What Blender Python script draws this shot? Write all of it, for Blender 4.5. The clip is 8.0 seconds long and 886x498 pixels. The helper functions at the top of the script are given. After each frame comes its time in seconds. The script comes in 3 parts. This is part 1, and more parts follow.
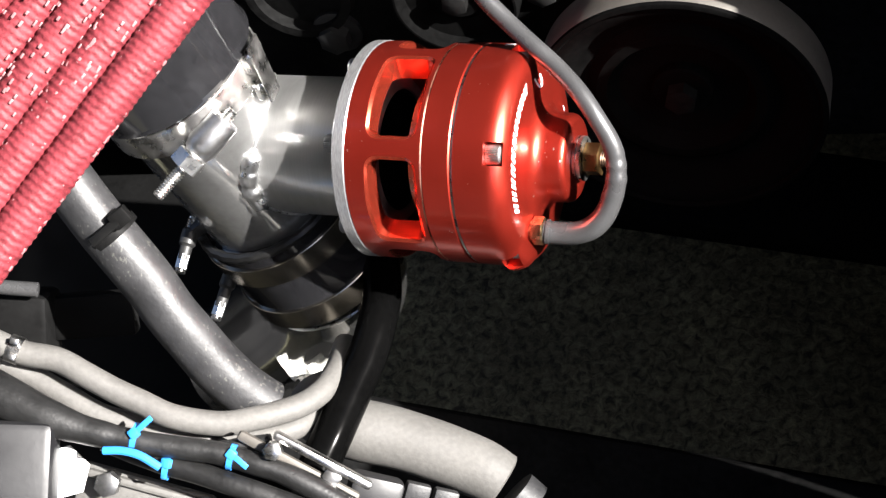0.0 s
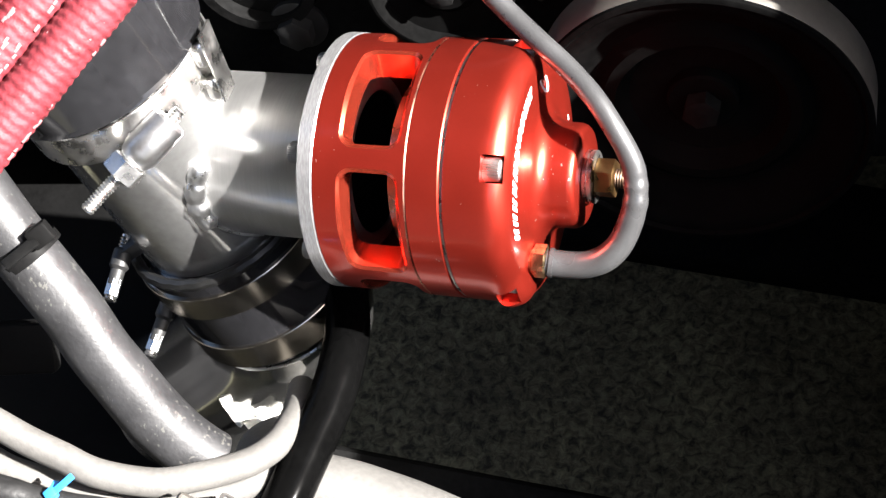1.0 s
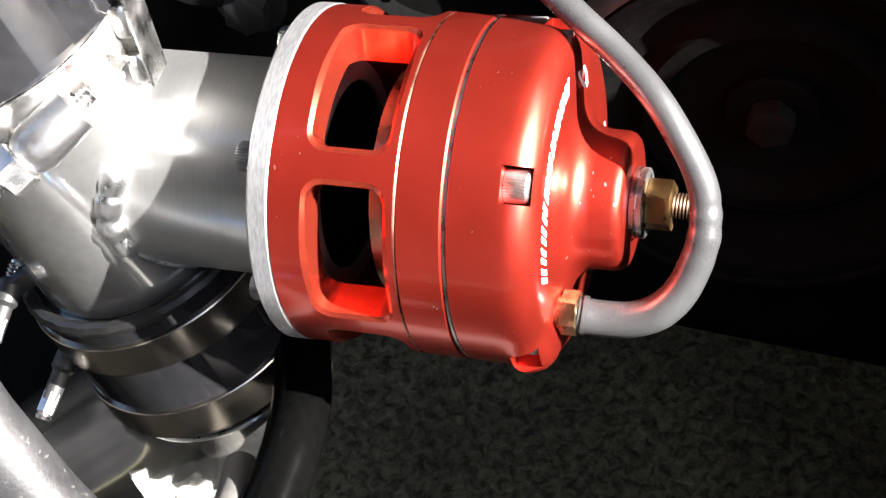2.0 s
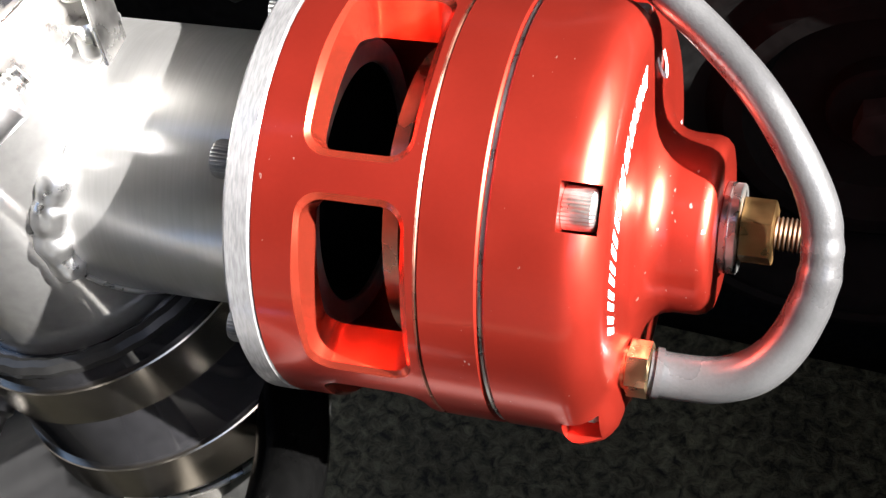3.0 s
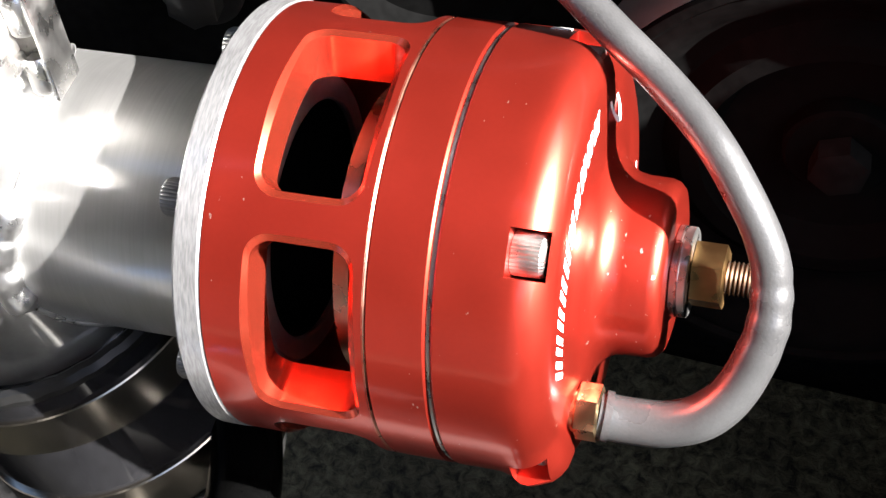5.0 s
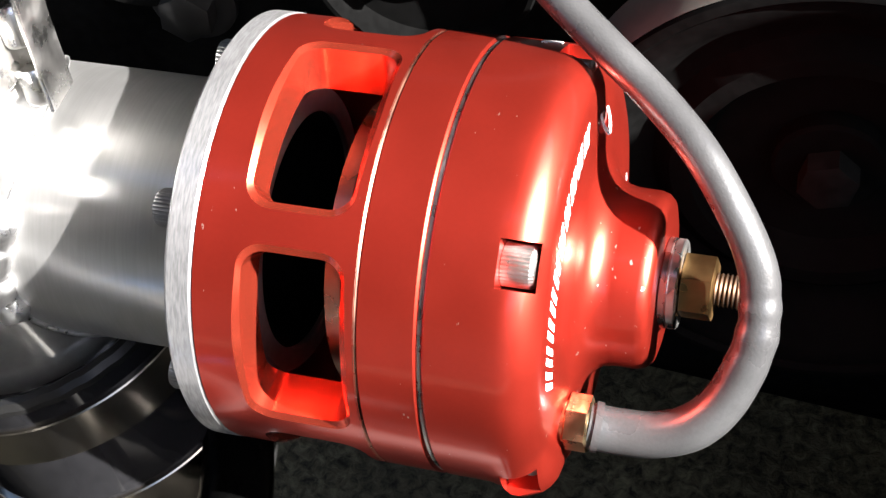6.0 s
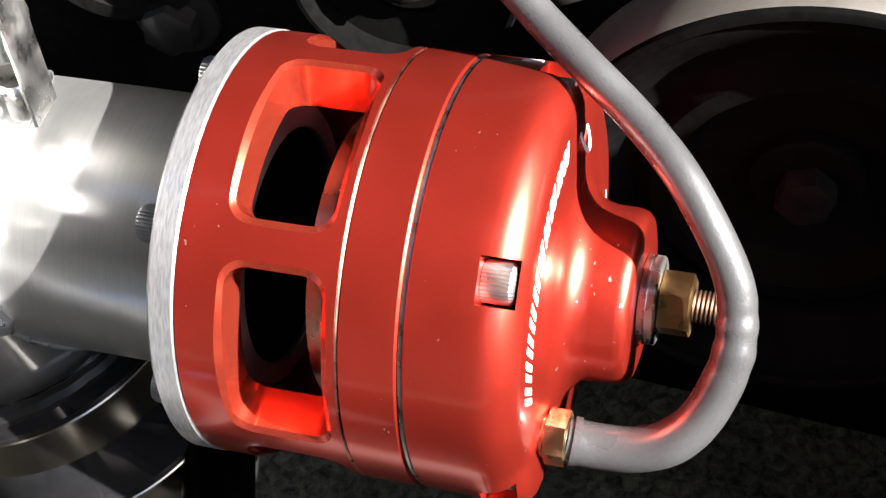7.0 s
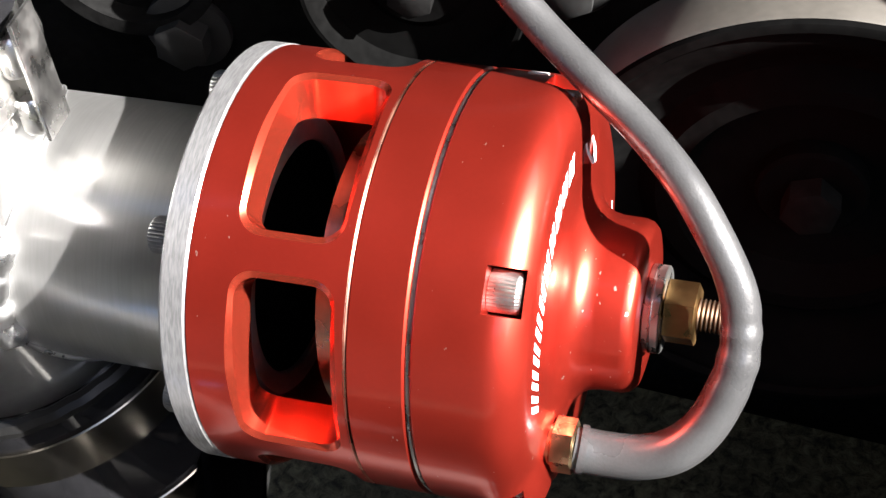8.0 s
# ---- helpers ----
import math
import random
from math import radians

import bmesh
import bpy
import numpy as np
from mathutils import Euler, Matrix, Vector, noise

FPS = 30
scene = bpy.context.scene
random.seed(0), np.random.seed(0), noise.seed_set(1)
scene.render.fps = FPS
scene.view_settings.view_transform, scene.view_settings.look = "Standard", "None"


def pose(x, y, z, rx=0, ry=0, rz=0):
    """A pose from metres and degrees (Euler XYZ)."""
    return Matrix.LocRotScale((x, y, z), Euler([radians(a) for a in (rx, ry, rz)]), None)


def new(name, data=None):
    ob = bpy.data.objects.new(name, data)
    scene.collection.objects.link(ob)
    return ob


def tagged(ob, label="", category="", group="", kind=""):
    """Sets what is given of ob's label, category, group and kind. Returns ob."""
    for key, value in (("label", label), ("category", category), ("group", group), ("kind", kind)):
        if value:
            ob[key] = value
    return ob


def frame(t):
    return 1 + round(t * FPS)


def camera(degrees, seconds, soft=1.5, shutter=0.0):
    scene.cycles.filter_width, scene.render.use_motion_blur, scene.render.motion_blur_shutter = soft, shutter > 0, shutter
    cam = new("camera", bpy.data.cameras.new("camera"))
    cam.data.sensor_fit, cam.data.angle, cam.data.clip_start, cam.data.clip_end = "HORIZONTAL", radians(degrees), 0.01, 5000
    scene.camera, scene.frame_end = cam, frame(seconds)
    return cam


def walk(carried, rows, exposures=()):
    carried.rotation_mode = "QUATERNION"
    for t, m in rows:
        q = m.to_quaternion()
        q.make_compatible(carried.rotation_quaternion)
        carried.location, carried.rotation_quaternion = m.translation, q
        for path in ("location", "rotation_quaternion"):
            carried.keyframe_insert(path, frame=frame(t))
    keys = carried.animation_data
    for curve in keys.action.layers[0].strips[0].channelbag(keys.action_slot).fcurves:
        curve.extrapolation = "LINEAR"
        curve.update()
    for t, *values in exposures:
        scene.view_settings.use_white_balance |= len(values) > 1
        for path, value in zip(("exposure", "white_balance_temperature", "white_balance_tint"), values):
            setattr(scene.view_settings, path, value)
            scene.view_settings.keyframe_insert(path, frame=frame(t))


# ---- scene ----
cam = camera(30.25, 8.0, 1.4)
walk(cam, [
    (0.0, pose(0.2924, -0.3897, 1.2090, 32.786, 16.475, 14.852)),
    (0.5, pose(0.2691, -0.3755, 1.1938, 33.042, 14.812, 14.360)),
    (1.0, pose(0.2276, -0.3378, 1.1250, 33.277, 13.531, 14.346)),
    (1.5, pose(0.1918, -0.3032, 1.0657, 33.610, 11.877, 14.001)),
    (2.0, pose(0.1559, -0.2667, 1.0011, 34.796, 10.253, 14.335)),
    (2.2, pose(0.1427, -0.2563, 0.9729, 36.162, 9.264, 14.683)),
    (3.3, pose(0.1160, -0.1956, 0.9226, 33.497, 9.691, 15.241)),
    (3.5, pose(0.1162, -0.1980, 0.9215, 34.290, 9.494, 15.062)),
    (4.0, pose(0.1187, -0.1954, 0.9242, 33.844, 9.427, 15.120)),
    (4.5, pose(0.1196, -0.1955, 0.9233, 33.552, 9.237, 15.526)),
    (5.0, pose(0.1212, -0.1944, 0.9289, 34.024, 8.501, 15.370)),
    (6.5, pose(0.1225, -0.1968, 0.9311, 34.652, 7.981, 15.325)),
    (7.0, pose(0.1232, -0.1964, 0.9338, 34.820, 7.579, 15.165)),
    (7.5, pose(0.1248, -0.1953, 0.9366, 34.941, 8.164, 15.112)),
    (8.0, pose(0.1260, -0.1990, 0.9372, 35.291, 8.099, 15.307)),
], exposures=((0.0, 2.45), (1.0, 2.98), (2.0, 3.28), (3.5, 3.32), (5.0, 3.24), (7.0, 3.02), (8.0, 2.92)))

# ---- light ----
world = bpy.data.worlds.new("world")
scene.world = world
world.use_nodes = True
SUN_DIR = Vector((0.8495, 0.1359, 0.5097)).normalized()      # towards the sun, in the valve's space
AXIS = Matrix.Translation((0, 0, 0.62)) @ Matrix.Rotation(radians(20), 4, "X")   # the valve's space: its axis along x
SUN_W = (AXIS.to_3x3() @ SUN_DIR).normalized()
sky = world.node_tree.nodes.new("ShaderNodeTexSky")
sky.sky_type, sky.sun_disc = "NISHITA", False
sky.air_density, sky.dust_density, sky.ozone_density = 0.7, 2.0, 0.5
sky.sun_elevation, sky.sun_rotation = math.asin(SUN_W.z), math.atan2(SUN_W.x, SUN_W.y)
background = world.node_tree.nodes["Background"]
world.node_tree.links.new(sky.outputs[0], background.inputs[0])
background.inputs[1].default_value = 0.065
sun = new("sun", bpy.data.lights.new("sun", "SUN"))
sun.data.energy, sun.data.angle, sun.data.color = 5.0, radians(0.53), (1.0, 0.965, 0.93)
sun.matrix_world = Matrix.Translation((0, 0, 3)) @ SUN_W.to_track_quat("Z", "Y").to_matrix().to_4x4()


# ---- materials ----
def material(name, colour, rough, metal=0.0, vary=0.15, grain=300.0, bump=0.1, stain=40.0, spec=0.5, rough_vary=0.1, stretch=(1, 1, 1), dark=None):
    """A surface with colour variation at two scales, uneven gloss and fine relief. Noise scales are per metre."""
    m = bpy.data.materials.new(name)
    m.use_nodes = True
    nt = m.node_tree
    n, link = nt.nodes, nt.links.new
    b = n["Principled BSDF"]
    co = n.new("ShaderNodeTexCoord")
    mp = n.new("ShaderNodeMapping")
    mp.inputs["Scale"].default_value = stretch
    link(co.outputs["Object"], mp.inputs[0])
    big, fine = n.new("ShaderNodeTexNoise"), n.new("ShaderNodeTexNoise")
    for node, scale, detail in ((big, stain, 5), (fine, grain, 4)):
        node.inputs["Scale"].default_value, node.inputs["Detail"].default_value = scale, detail
        link(mp.outputs[0], node.inputs["Vector"])
    mix = n.new("ShaderNodeMath")
    mix.operation = "MULTIPLY_ADD"
    mix.inputs[1].default_value = 0.5
    link(fine.outputs[0], mix.inputs[0])
    half = n.new("ShaderNodeMath")
    half.operation = "MULTIPLY"
    half.inputs[1].default_value = 0.5
    link(big.outputs[0], half.inputs[0])
    link(half.outputs[0], mix.inputs[2])
    ramp = n.new("ShaderNodeValToRGB")
    lo = dark or [c * (1 - vary) for c in colour]
    hi = [min(1, c * (1 + vary)) for c in colour]
    ramp.color_ramp.elements[0].position, ramp.color_ramp.elements[1].position = 0.32, 0.68
    ramp.color_ramp.elements[0].color, ramp.color_ramp.elements[1].color = (*lo, 1), (*hi, 1)
    link(mix.outputs[0], ramp.inputs[0])
    link(ramp.outputs[0], b.inputs["Base Color"])
    rr = n.new("ShaderNodeMapRange")
    rr.inputs["From Min"].default_value, rr.inputs["From Max"].default_value = 0.3, 0.7
    rr.inputs["To Min"].default_value, rr.inputs["To Max"].default_value = max(0.02, rough - rough_vary), min(1, rough + rough_vary)
    link(big.outputs[0], rr.inputs[0])
    link(rr.outputs[0], b.inputs["Roughness"])
    b.inputs["Metallic"].default_value = metal
    b.inputs["Specular IOR Level"].default_value = spec
    if bump:
        bp = n.new("ShaderNodeBump")
        bp.inputs["Strength"].default_value, bp.inputs["Distance"].default_value = bump, 0.0006
        link(fine.outputs[0], bp.inputs["Height"])
        link(bp.outputs[0], b.inputs["Normal"])
    return m


def chipped(m, colour, scale, amount, rough):
    """Adds rare small chips and scratches of bare metal."""
    n, link = m.node_tree.nodes, m.node_tree.links.new
    b = n["Principled BSDF"]
    co, mp = n.new("ShaderNodeTexCoord"), n.new("ShaderNodeMapping")
    mp.inputs["Scale"].default_value = (1.0, 0.55, 0.55)
    link(co.outputs["Object"], mp.inputs[0])
    spots, where = n.new("ShaderNodeTexNoise"), n.new("ShaderNodeTexNoise")
    for node, k, detail in ((spots, scale, 3), (where, scale * 0.07, 2)):
        node.inputs["Scale"].default_value, node.inputs["Detail"].default_value = k, detail
        link(mp.outputs[0], node.inputs["Vector"])
    add = n.new("ShaderNodeMath")
    add.operation = "MULTIPLY_ADD"
    add.inputs[1].default_value = 0.35
    link(where.outputs[0], add.inputs[0])
    link(spots.outputs[0], add.inputs[2])
    cut = n.new("ShaderNodeMapRange")
    cut.inputs["From Min"].default_value, cut.inputs["From Max"].default_value = amount, amount + 0.03
    link(add.outputs[0], cut.inputs[0])
    mix = n.new("ShaderNodeMix")
    mix.data_type = "RGBA"
    mix.inputs["B"].default_value = (*colour, 1)
    link(cut.outputs[0], mix.inputs["Factor"])
    link(b.inputs["Base Color"].links[0].from_socket, mix.inputs["A"])
    link(mix.outputs["Result"], b.inputs["Base Color"])
    return m


def worn_metal(name, colour, gloss, dull, share, grain, stretch, bump=0.08, dull_metal=0.55, swing=0.22):
    """Bare metal whose polish is partly scuffed: a glossy and a dull layer, mixed by scuffs drawn out along the wear."""
    m = bpy.data.materials.new(name)
    m.use_nodes = True
    n, link = m.node_tree.nodes, m.node_tree.links.new
    a = n["Principled BSDF"]
    b = n.new("ShaderNodeBsdfPrincipled")
    co, mp = n.new("ShaderNodeTexCoord"), n.new("ShaderNodeMapping")
    mp.inputs["Scale"].default_value = stretch
    link(co.outputs["Object"], mp.inputs[0])
    scuff, stain, line = n.new("ShaderNodeTexNoise"), n.new("ShaderNodeTexNoise"), n.new("ShaderNodeTexNoise")
    for node, k, detail in ((scuff, grain, 5), (stain, 28, 4), (line, 900, 3)):
        node.inputs["Scale"].default_value, node.inputs["Detail"].default_value = k, detail
        link((co.outputs["Object"] if node is stain else mp.outputs[0]), node.inputs["Vector"])
    ramp = n.new("ShaderNodeValToRGB")
    ramp.color_ramp.elements[0].position, ramp.color_ramp.elements[1].position = 0.3, 0.7
    ramp.color_ramp.elements[0].color, ramp.color_ramp.elements[1].color = (*[c * 0.78 for c in colour], 1), (*[min(1, c * 1.12) for c in colour], 1)
    link(stain.outputs[0], ramp.inputs[0])
    bp = n.new("ShaderNodeBump")
    bp.inputs["Strength"].default_value, bp.inputs["Distance"].default_value = bump, 0.0005
    link(line.outputs[0], bp.inputs["Height"])
    for node, rough, metal in ((a, gloss, 1.0), (b, dull, dull_metal)):
        link(ramp.outputs[0], node.inputs["Base Color"])
        link(bp.outputs[0], node.inputs["Normal"])
        node.inputs["Roughness"].default_value, node.inputs["Metallic"].default_value = rough, metal
    cut = n.new("ShaderNodeMapRange")
    cut.inputs["From Min"].default_value, cut.inputs["From Max"].default_value = 0.35, 0.65
    cut.inputs["To Min"].default_value, cut.inputs["To Max"].default_value = max(0, share - swing), min(1, share + swing)
    link(scuff.outputs[0], cut.inputs[0])
    mix = n.new("ShaderNodeMixShader")
    link(cut.outputs[0], mix.inputs[0])
    link(a.outputs[0], mix.inputs[1])
    link(b.outputs[0], mix.inputs[2])
    link(mix.outputs[0], n["Material Output"].inputs["Surface"])
    return m


def coated(m, weight, rough):
    """Adds the clear oxide layer of anodised metal."""
    b = m.node_tree.nodes["Principled BSDF"]
    b.inputs["Coat Weight"].default_value, b.inputs["Coat Roughness"].default_value = weight, rough
    return m


RED = coated(chipped(material("red_anodised_aluminium", (0.56, 0.045, 0.027), 0.34, 0.915, 0.03, 900, 0.0, 60, rough_vary=0.03), (0.8, 0.55, 0.48), 700, 0.925, 0.4), 0.7, 0.14)
MILLED = coated(material("milled_red_aluminium", (0.78, 0.095, 0.050), 0.24, 0.92, 0.03, 700, 0.02, 60, rough_vary=0.02), 0.4, 0.12)
ALU = worn_metal("polished_aluminium", (0.60, 0.60, 0.59), 0.1, 0.38, 0.28, 300, (1, 1, 1), 0.004, 0.75, 0.02)
# darker copy of ALU: the elbow's shade is in its colour
SHADED_ALU = worn_metal("shaded_polished_aluminium", (0.42, 0.42, 0.41), 0.1, 0.36, 0.14, 300, (1, 1, 1), 0.004, 0.8, 0.03)
TURNED = worn_metal("brushed_pipe_aluminium", (0.60, 0.60, 0.59), 0.23, 0.45, 0.4, 1500, (1, 0.05, 0.05), 0.002, 0.75, 0.015)
PALE_BRASS = material("pale_brass", (0.62, 0.47, 0.28), 0.3, 1.0, 0.15, 500, 0.06, 120)
SILVER = material("machined_aluminium", (0.70, 0.70, 0.71), 0.38, 1.0, 0.12, 600, 0.08, 80)
STEEL = material("steel", (0.55, 0.54, 0.53), 0.3, 1.0, 0.15, 500, 0.05, 100)
# the nut's brass, darkened for the hose shadow that falls on it
SHADED_BRASS = material("brass", (0.32, 0.19, 0.08), 0.35, 1.0, 0.15, 500, 0.06, 120)
HOSE = material("grey_vacuum_hose", (0.040, 0.040, 0.041), 0.29, 0.0, 0.2, 1500, 0.12, 60, spec=0.8)
RUBBER = chipped(material("dusty_rubber", (0.017, 0.017, 0.018), 0.5, 0.0, 0.35, 500, 0.25, 70), (0.055, 0.054, 0.05), 650, 0.845, 0.6)
BLACK = material("black_silicone", (0.009, 0.009, 0.009), 0.38, 0.0, 0.3, 400, 0.05, 60, spec=0.25)
# black hose; the valve's shadow on it is put into the colour
SHINY = material("shaded_black_hose", (0.0015, 0.0015, 0.0015), 0.16, 0.0, 0.3, 400, 0.02, 60, spec=0.03, rough_vary=0.03)
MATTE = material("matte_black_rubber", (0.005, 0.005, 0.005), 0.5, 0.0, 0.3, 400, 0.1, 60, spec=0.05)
DARK = material("black_painted_metal", (0.012, 0.012, 0.012), 0.5, 0.0, 0.3, 300, 0.1, 40)
WEAVE = material("red_woven_sleeve", (0.135, 0.018, 0.024), 0.6, 0.0, 0.45, 900, 0.4, 160, spec=0.3)
THREAD = material("pale_thread", (0.24, 0.12, 0.125), 0.35, 0.0, 0.1, 500, 0.1, 100)
DUSTY = material("dust_grey_rubber", (0.080, 0.077, 0.072), 0.7, 0.0, 0.22, 420, 0.3, 38)
PLASTIC = material("worn_black_loom", (0.008, 0.008, 0.008), 0.45, 0.0, 0.45, 500, 0.3, 60)
BLUE = material("blue_nylon", (0.03, 0.22, 0.62), 0.35, 0.0, 0.08, 300, 0.02, 90)
PAPER = material("white_plastic", (0.8, 0.8, 0.8), 0.4, 0.0, 0.04, 200, 0.02, 60)
# black pulley, darkened further because it lies in shade
PULLEY = material("shaded_black_pulley", (0.003, 0.003, 0.003), 0.6, 0.0, 0.4, 300, 0.1, 40, spec=0.0)
RIM = material("dull_pale_metal", (0.085, 0.078, 0.068), 0.55, 0.3, 0.12, 400, 0.1, 60)
# the engine's shade is put into this colour, with no specular
ENGINE = material("shaded_black_casting", (0.007, 0.007, 0.007), 0.65, 0.0, 0.5, 250, 0.4, 30, spec=0.0)
BODY = material("black_body_panel", (0.012, 0.012, 0.013), 0.45, 0.0, 0.3, 100, 0.05, 8)
GREY = material("grey_plastic", (0.007, 0.007, 0.008), 0.5, 0.0, 0.15, 300, 0.08, 50)


def asphalt():
    """Asphalt: small stones of differing grey, worn and mossy in patches."""
    m = bpy.data.materials.new("asphalt")
    m.use_nodes = True
    n, link = m.node_tree.nodes, m.node_tree.links.new
    b = n["Principled BSDF"]
    co = n.new("ShaderNodeTexCoord")
    stones, grit, patch = n.new("ShaderNodeTexNoise"), n.new("ShaderNodeTexNoise"), n.new("ShaderNodeTexNoise")
    for node, scale, detail, rough in ((stones, 125, 6, 0.66), (grit, 420, 3, 0.6), (patch, 7, 5, 0.6)):
        node.inputs["Scale"].default_value, node.inputs["Detail"].default_value, node.inputs["Roughness"].default_value = scale, detail, rough
        link(co.outputs["Object"], node.inputs["Vector"])
    stones.inputs["Distortion"].default_value = 0.6
    ramp, moss = n.new("ShaderNodeValToRGB"), n.new("ShaderNodeValToRGB")
    ramp.color_ramp.elements[0].position, ramp.color_ramp.elements[1].position = 0.36, 0.66
    ramp.color_ramp.elements[0].color, ramp.color_ramp.elements[1].color = (0.022, 0.022, 0.017, 1), (0.26, 0.25, 0.18, 1)
    link(stones.outputs[0], ramp.inputs[0])
    moss.color_ramp.elements[0].position, moss.color_ramp.elements[1].position = 0.35, 0.65
    moss.color_ramp.elements[0].color, moss.color_ramp.elements[1].color = (0.45, 0.45, 0.42, 1), (1.0, 1.0, 0.9, 1)
    link(patch.outputs[0], moss.inputs[0])
    tone = n.new("ShaderNodeMix")
    tone.data_type, tone.blend_type = "RGBA", "MULTIPLY"
    tone.inputs["Factor"].default_value = 1.0
    link(ramp.outputs[0], tone.inputs["A"])
    link(moss.outputs[0], tone.inputs["B"])
    link(tone.outputs["Result"], b.inputs["Base Color"])
    b.inputs["Roughness"].default_value = 0.85
    high = n.new("ShaderNodeMath")
    high.operation = "MULTIPLY_ADD"
    high.inputs[1].default_value = 0.3
    link(grit.outputs[0], high.inputs[0])
    link(stones.outputs[0], high.inputs[2])
    bp = n.new("ShaderNodeBump")
    bp.inputs["Strength"].default_value, bp.inputs["Distance"].default_value = 0.6, 0.004
    link(high.outputs[0], bp.inputs["Height"])
    link(bp.outputs[0], b.inputs["Normal"])
    return m


ASPHALT = asphalt()
BRUSHED = worn_metal("brushed_aluminium", (0.46, 0.46, 0.47), 0.24, 0.45, 0.42, 900, (2.5, 0.35, 0.35), 0.06, 0.5, 0.08)
OXIDE = material("black_oxide_steel", (0.16, 0.16, 0.16), 0.35, 0.9, 0.3, 500, 0.05, 100)
CHROME = material("bright_steel", (0.74, 0.73, 0.71), 0.3, 1.0, 0.1, 500, 0.04, 120)
BAND = material("stainless_band", (0.44, 0.40, 0.34), 0.22, 1.0, 0.1, 300, 0.02, 40, rough_vary=0.04)
SCREW = material("knurled_screw_steel", (0.72, 0.70, 0.67), 0.34, 1.0, 0.12, 700, 0.05, 150)
EDGE = material("bare_machined_edge", (0.70, 0.34, 0.24), 0.3, 1.0, 0.1, 500, 0.03, 100)
WELD = material("weld_metal", (0.66, 0.66, 0.66), 0.32, 1.0, 0.12, 500, 0.15, 120)
GLOSS = material("glossy_black_silicone", (0.010, 0.010, 0.011), 0.09, 0.0, 0.3, 300, 0.006, 60, spec=0.5, rough_vary=0.03)
PISTON = material("bronze_piston_rim", (0.52, 0.32, 0.24), 0.3, 1.0, 0.1, 500, 0.05, 80)
THREADS = material("dark_brown_steel", (0.13, 0.085, 0.06), 0.4, 1.0, 0.2, 500, 0.05, 100)
SEAT = material("dull_grey_seat", (0.55, 0.50, 0.52), 0.45, 1.0, 0.12, 400, 0.05, 60)
PLASTER = material("grey_plaster", (0.16, 0.155, 0.15), 0.9, 0.0, 0.12, 120, 0.3, 3)
FOIL = material("pale_foil", (0.75, 0.74, 0.70), 0.5, 0.3, 0.2, 500, 0.2, 90)
WHITE = material("white_print", (0.8, 0.8, 0.8), 0.5, 0.0, 0.05, 400, 0.0, 90)

# ---- shapes, in millimetres of the valve's space ----
MM = Matrix.Scale(0.001, 4)
SPACE = {}


def thing(name, base, label, category, group=""):
    """A top-level thing: an Empty at its base, given in millimetres of the valve's space."""
    ob = new(name)
    ob.empty_display_size = 0.02
    SPACE[ob.name] = AXIS @ Matrix.Translation(Vector(base) * 0.001)
    ob.matrix_world = SPACE[ob.name]
    return tagged(ob, label, category, group)


def part(name, bm, mat, parent=None, label="", flat=35, second=None):
    """Links a bmesh, in millimetres of the valve's space, as one mesh under a thing or a part."""
    space = SPACE[parent.name] if parent else AXIS
    bm.transform(space.inverted() @ AXIS @ MM)
    bmesh.ops.recalc_face_normals(bm, faces=bm.faces)
    mesh = bpy.data.meshes.new(name)
    bm.to_mesh(mesh)
    bm.free()
    mesh.materials.append(mat)
    if second:
        mesh.materials.append(second)
    mesh.shade_smooth()
    mesh.set_sharp_from_angle(angle=radians(flat))
    ob = new(name, mesh)
    if parent:
        ob.parent = parent
    else:
        ob.matrix_world = space
    SPACE[ob.name] = space
    return tagged(ob, label)


def frame_along(a, d, up=(0, 0, 1)):
    """A matrix at a whose x axis runs along d."""
    x = Vector(d).normalized()
    u = Vector(up)
    if abs(x.dot(u)) > 0.95:
        u = Vector((0, 1, 0))
    y = u.cross(x).normalized()
    z = x.cross(y)
    m = Matrix((x, y, z)).transposed().to_4x4()
    m.translation = a
    return m


def revolve(profile, m=Matrix(), n=72, closed=False, bm=None):
    """Turns (x, r) pairs about the x axis of m. closed joins the last pair to the first."""
    bm = bm or bmesh.new()
    rings = []
    for x, r in profile:
        if r < 1e-4:
            rings.append([bm.verts.new(m @ Vector((x, 0, 0)))])
        else:
            rings.append([bm.verts.new(m @ Vector((x, r * math.cos(2 * math.pi * k / n), r * math.sin(2 * math.pi * k / n)))) for k in range(n)])
    pairs = list(zip(rings, rings[1:])) + ([(rings[-1], rings[0])] if closed else [])
    for a, b in pairs:
        for k in range(n):
            q = [a[k % len(a)], a[(k + 1) % len(a)], b[(k + 1) % len(b)], b[k % len(b)]]
            q = list(dict.fromkeys(q))
            if len(q) > 2:
                bm.faces.new(q)
    return bm


def spline(points, steps=8):
    """A smooth line through the points."""
    p = [Vector(q) for q in points]
    p = [2 * p[0] - p[1]] + p + [2 * p[-1] - p[-2]]
    out = []
    for a, b, c, d in zip(p, p[1:], p[2:], p[3:]):
        for k in range(steps):
            t = k / steps
            out.append(0.5 * (2 * b + (c - a) * t + (2 * a - 5 * b + 4 * c - d) * t * t + (3 * b - a - 3 * c + d) * t ** 3))
    return out + [p[-2]]


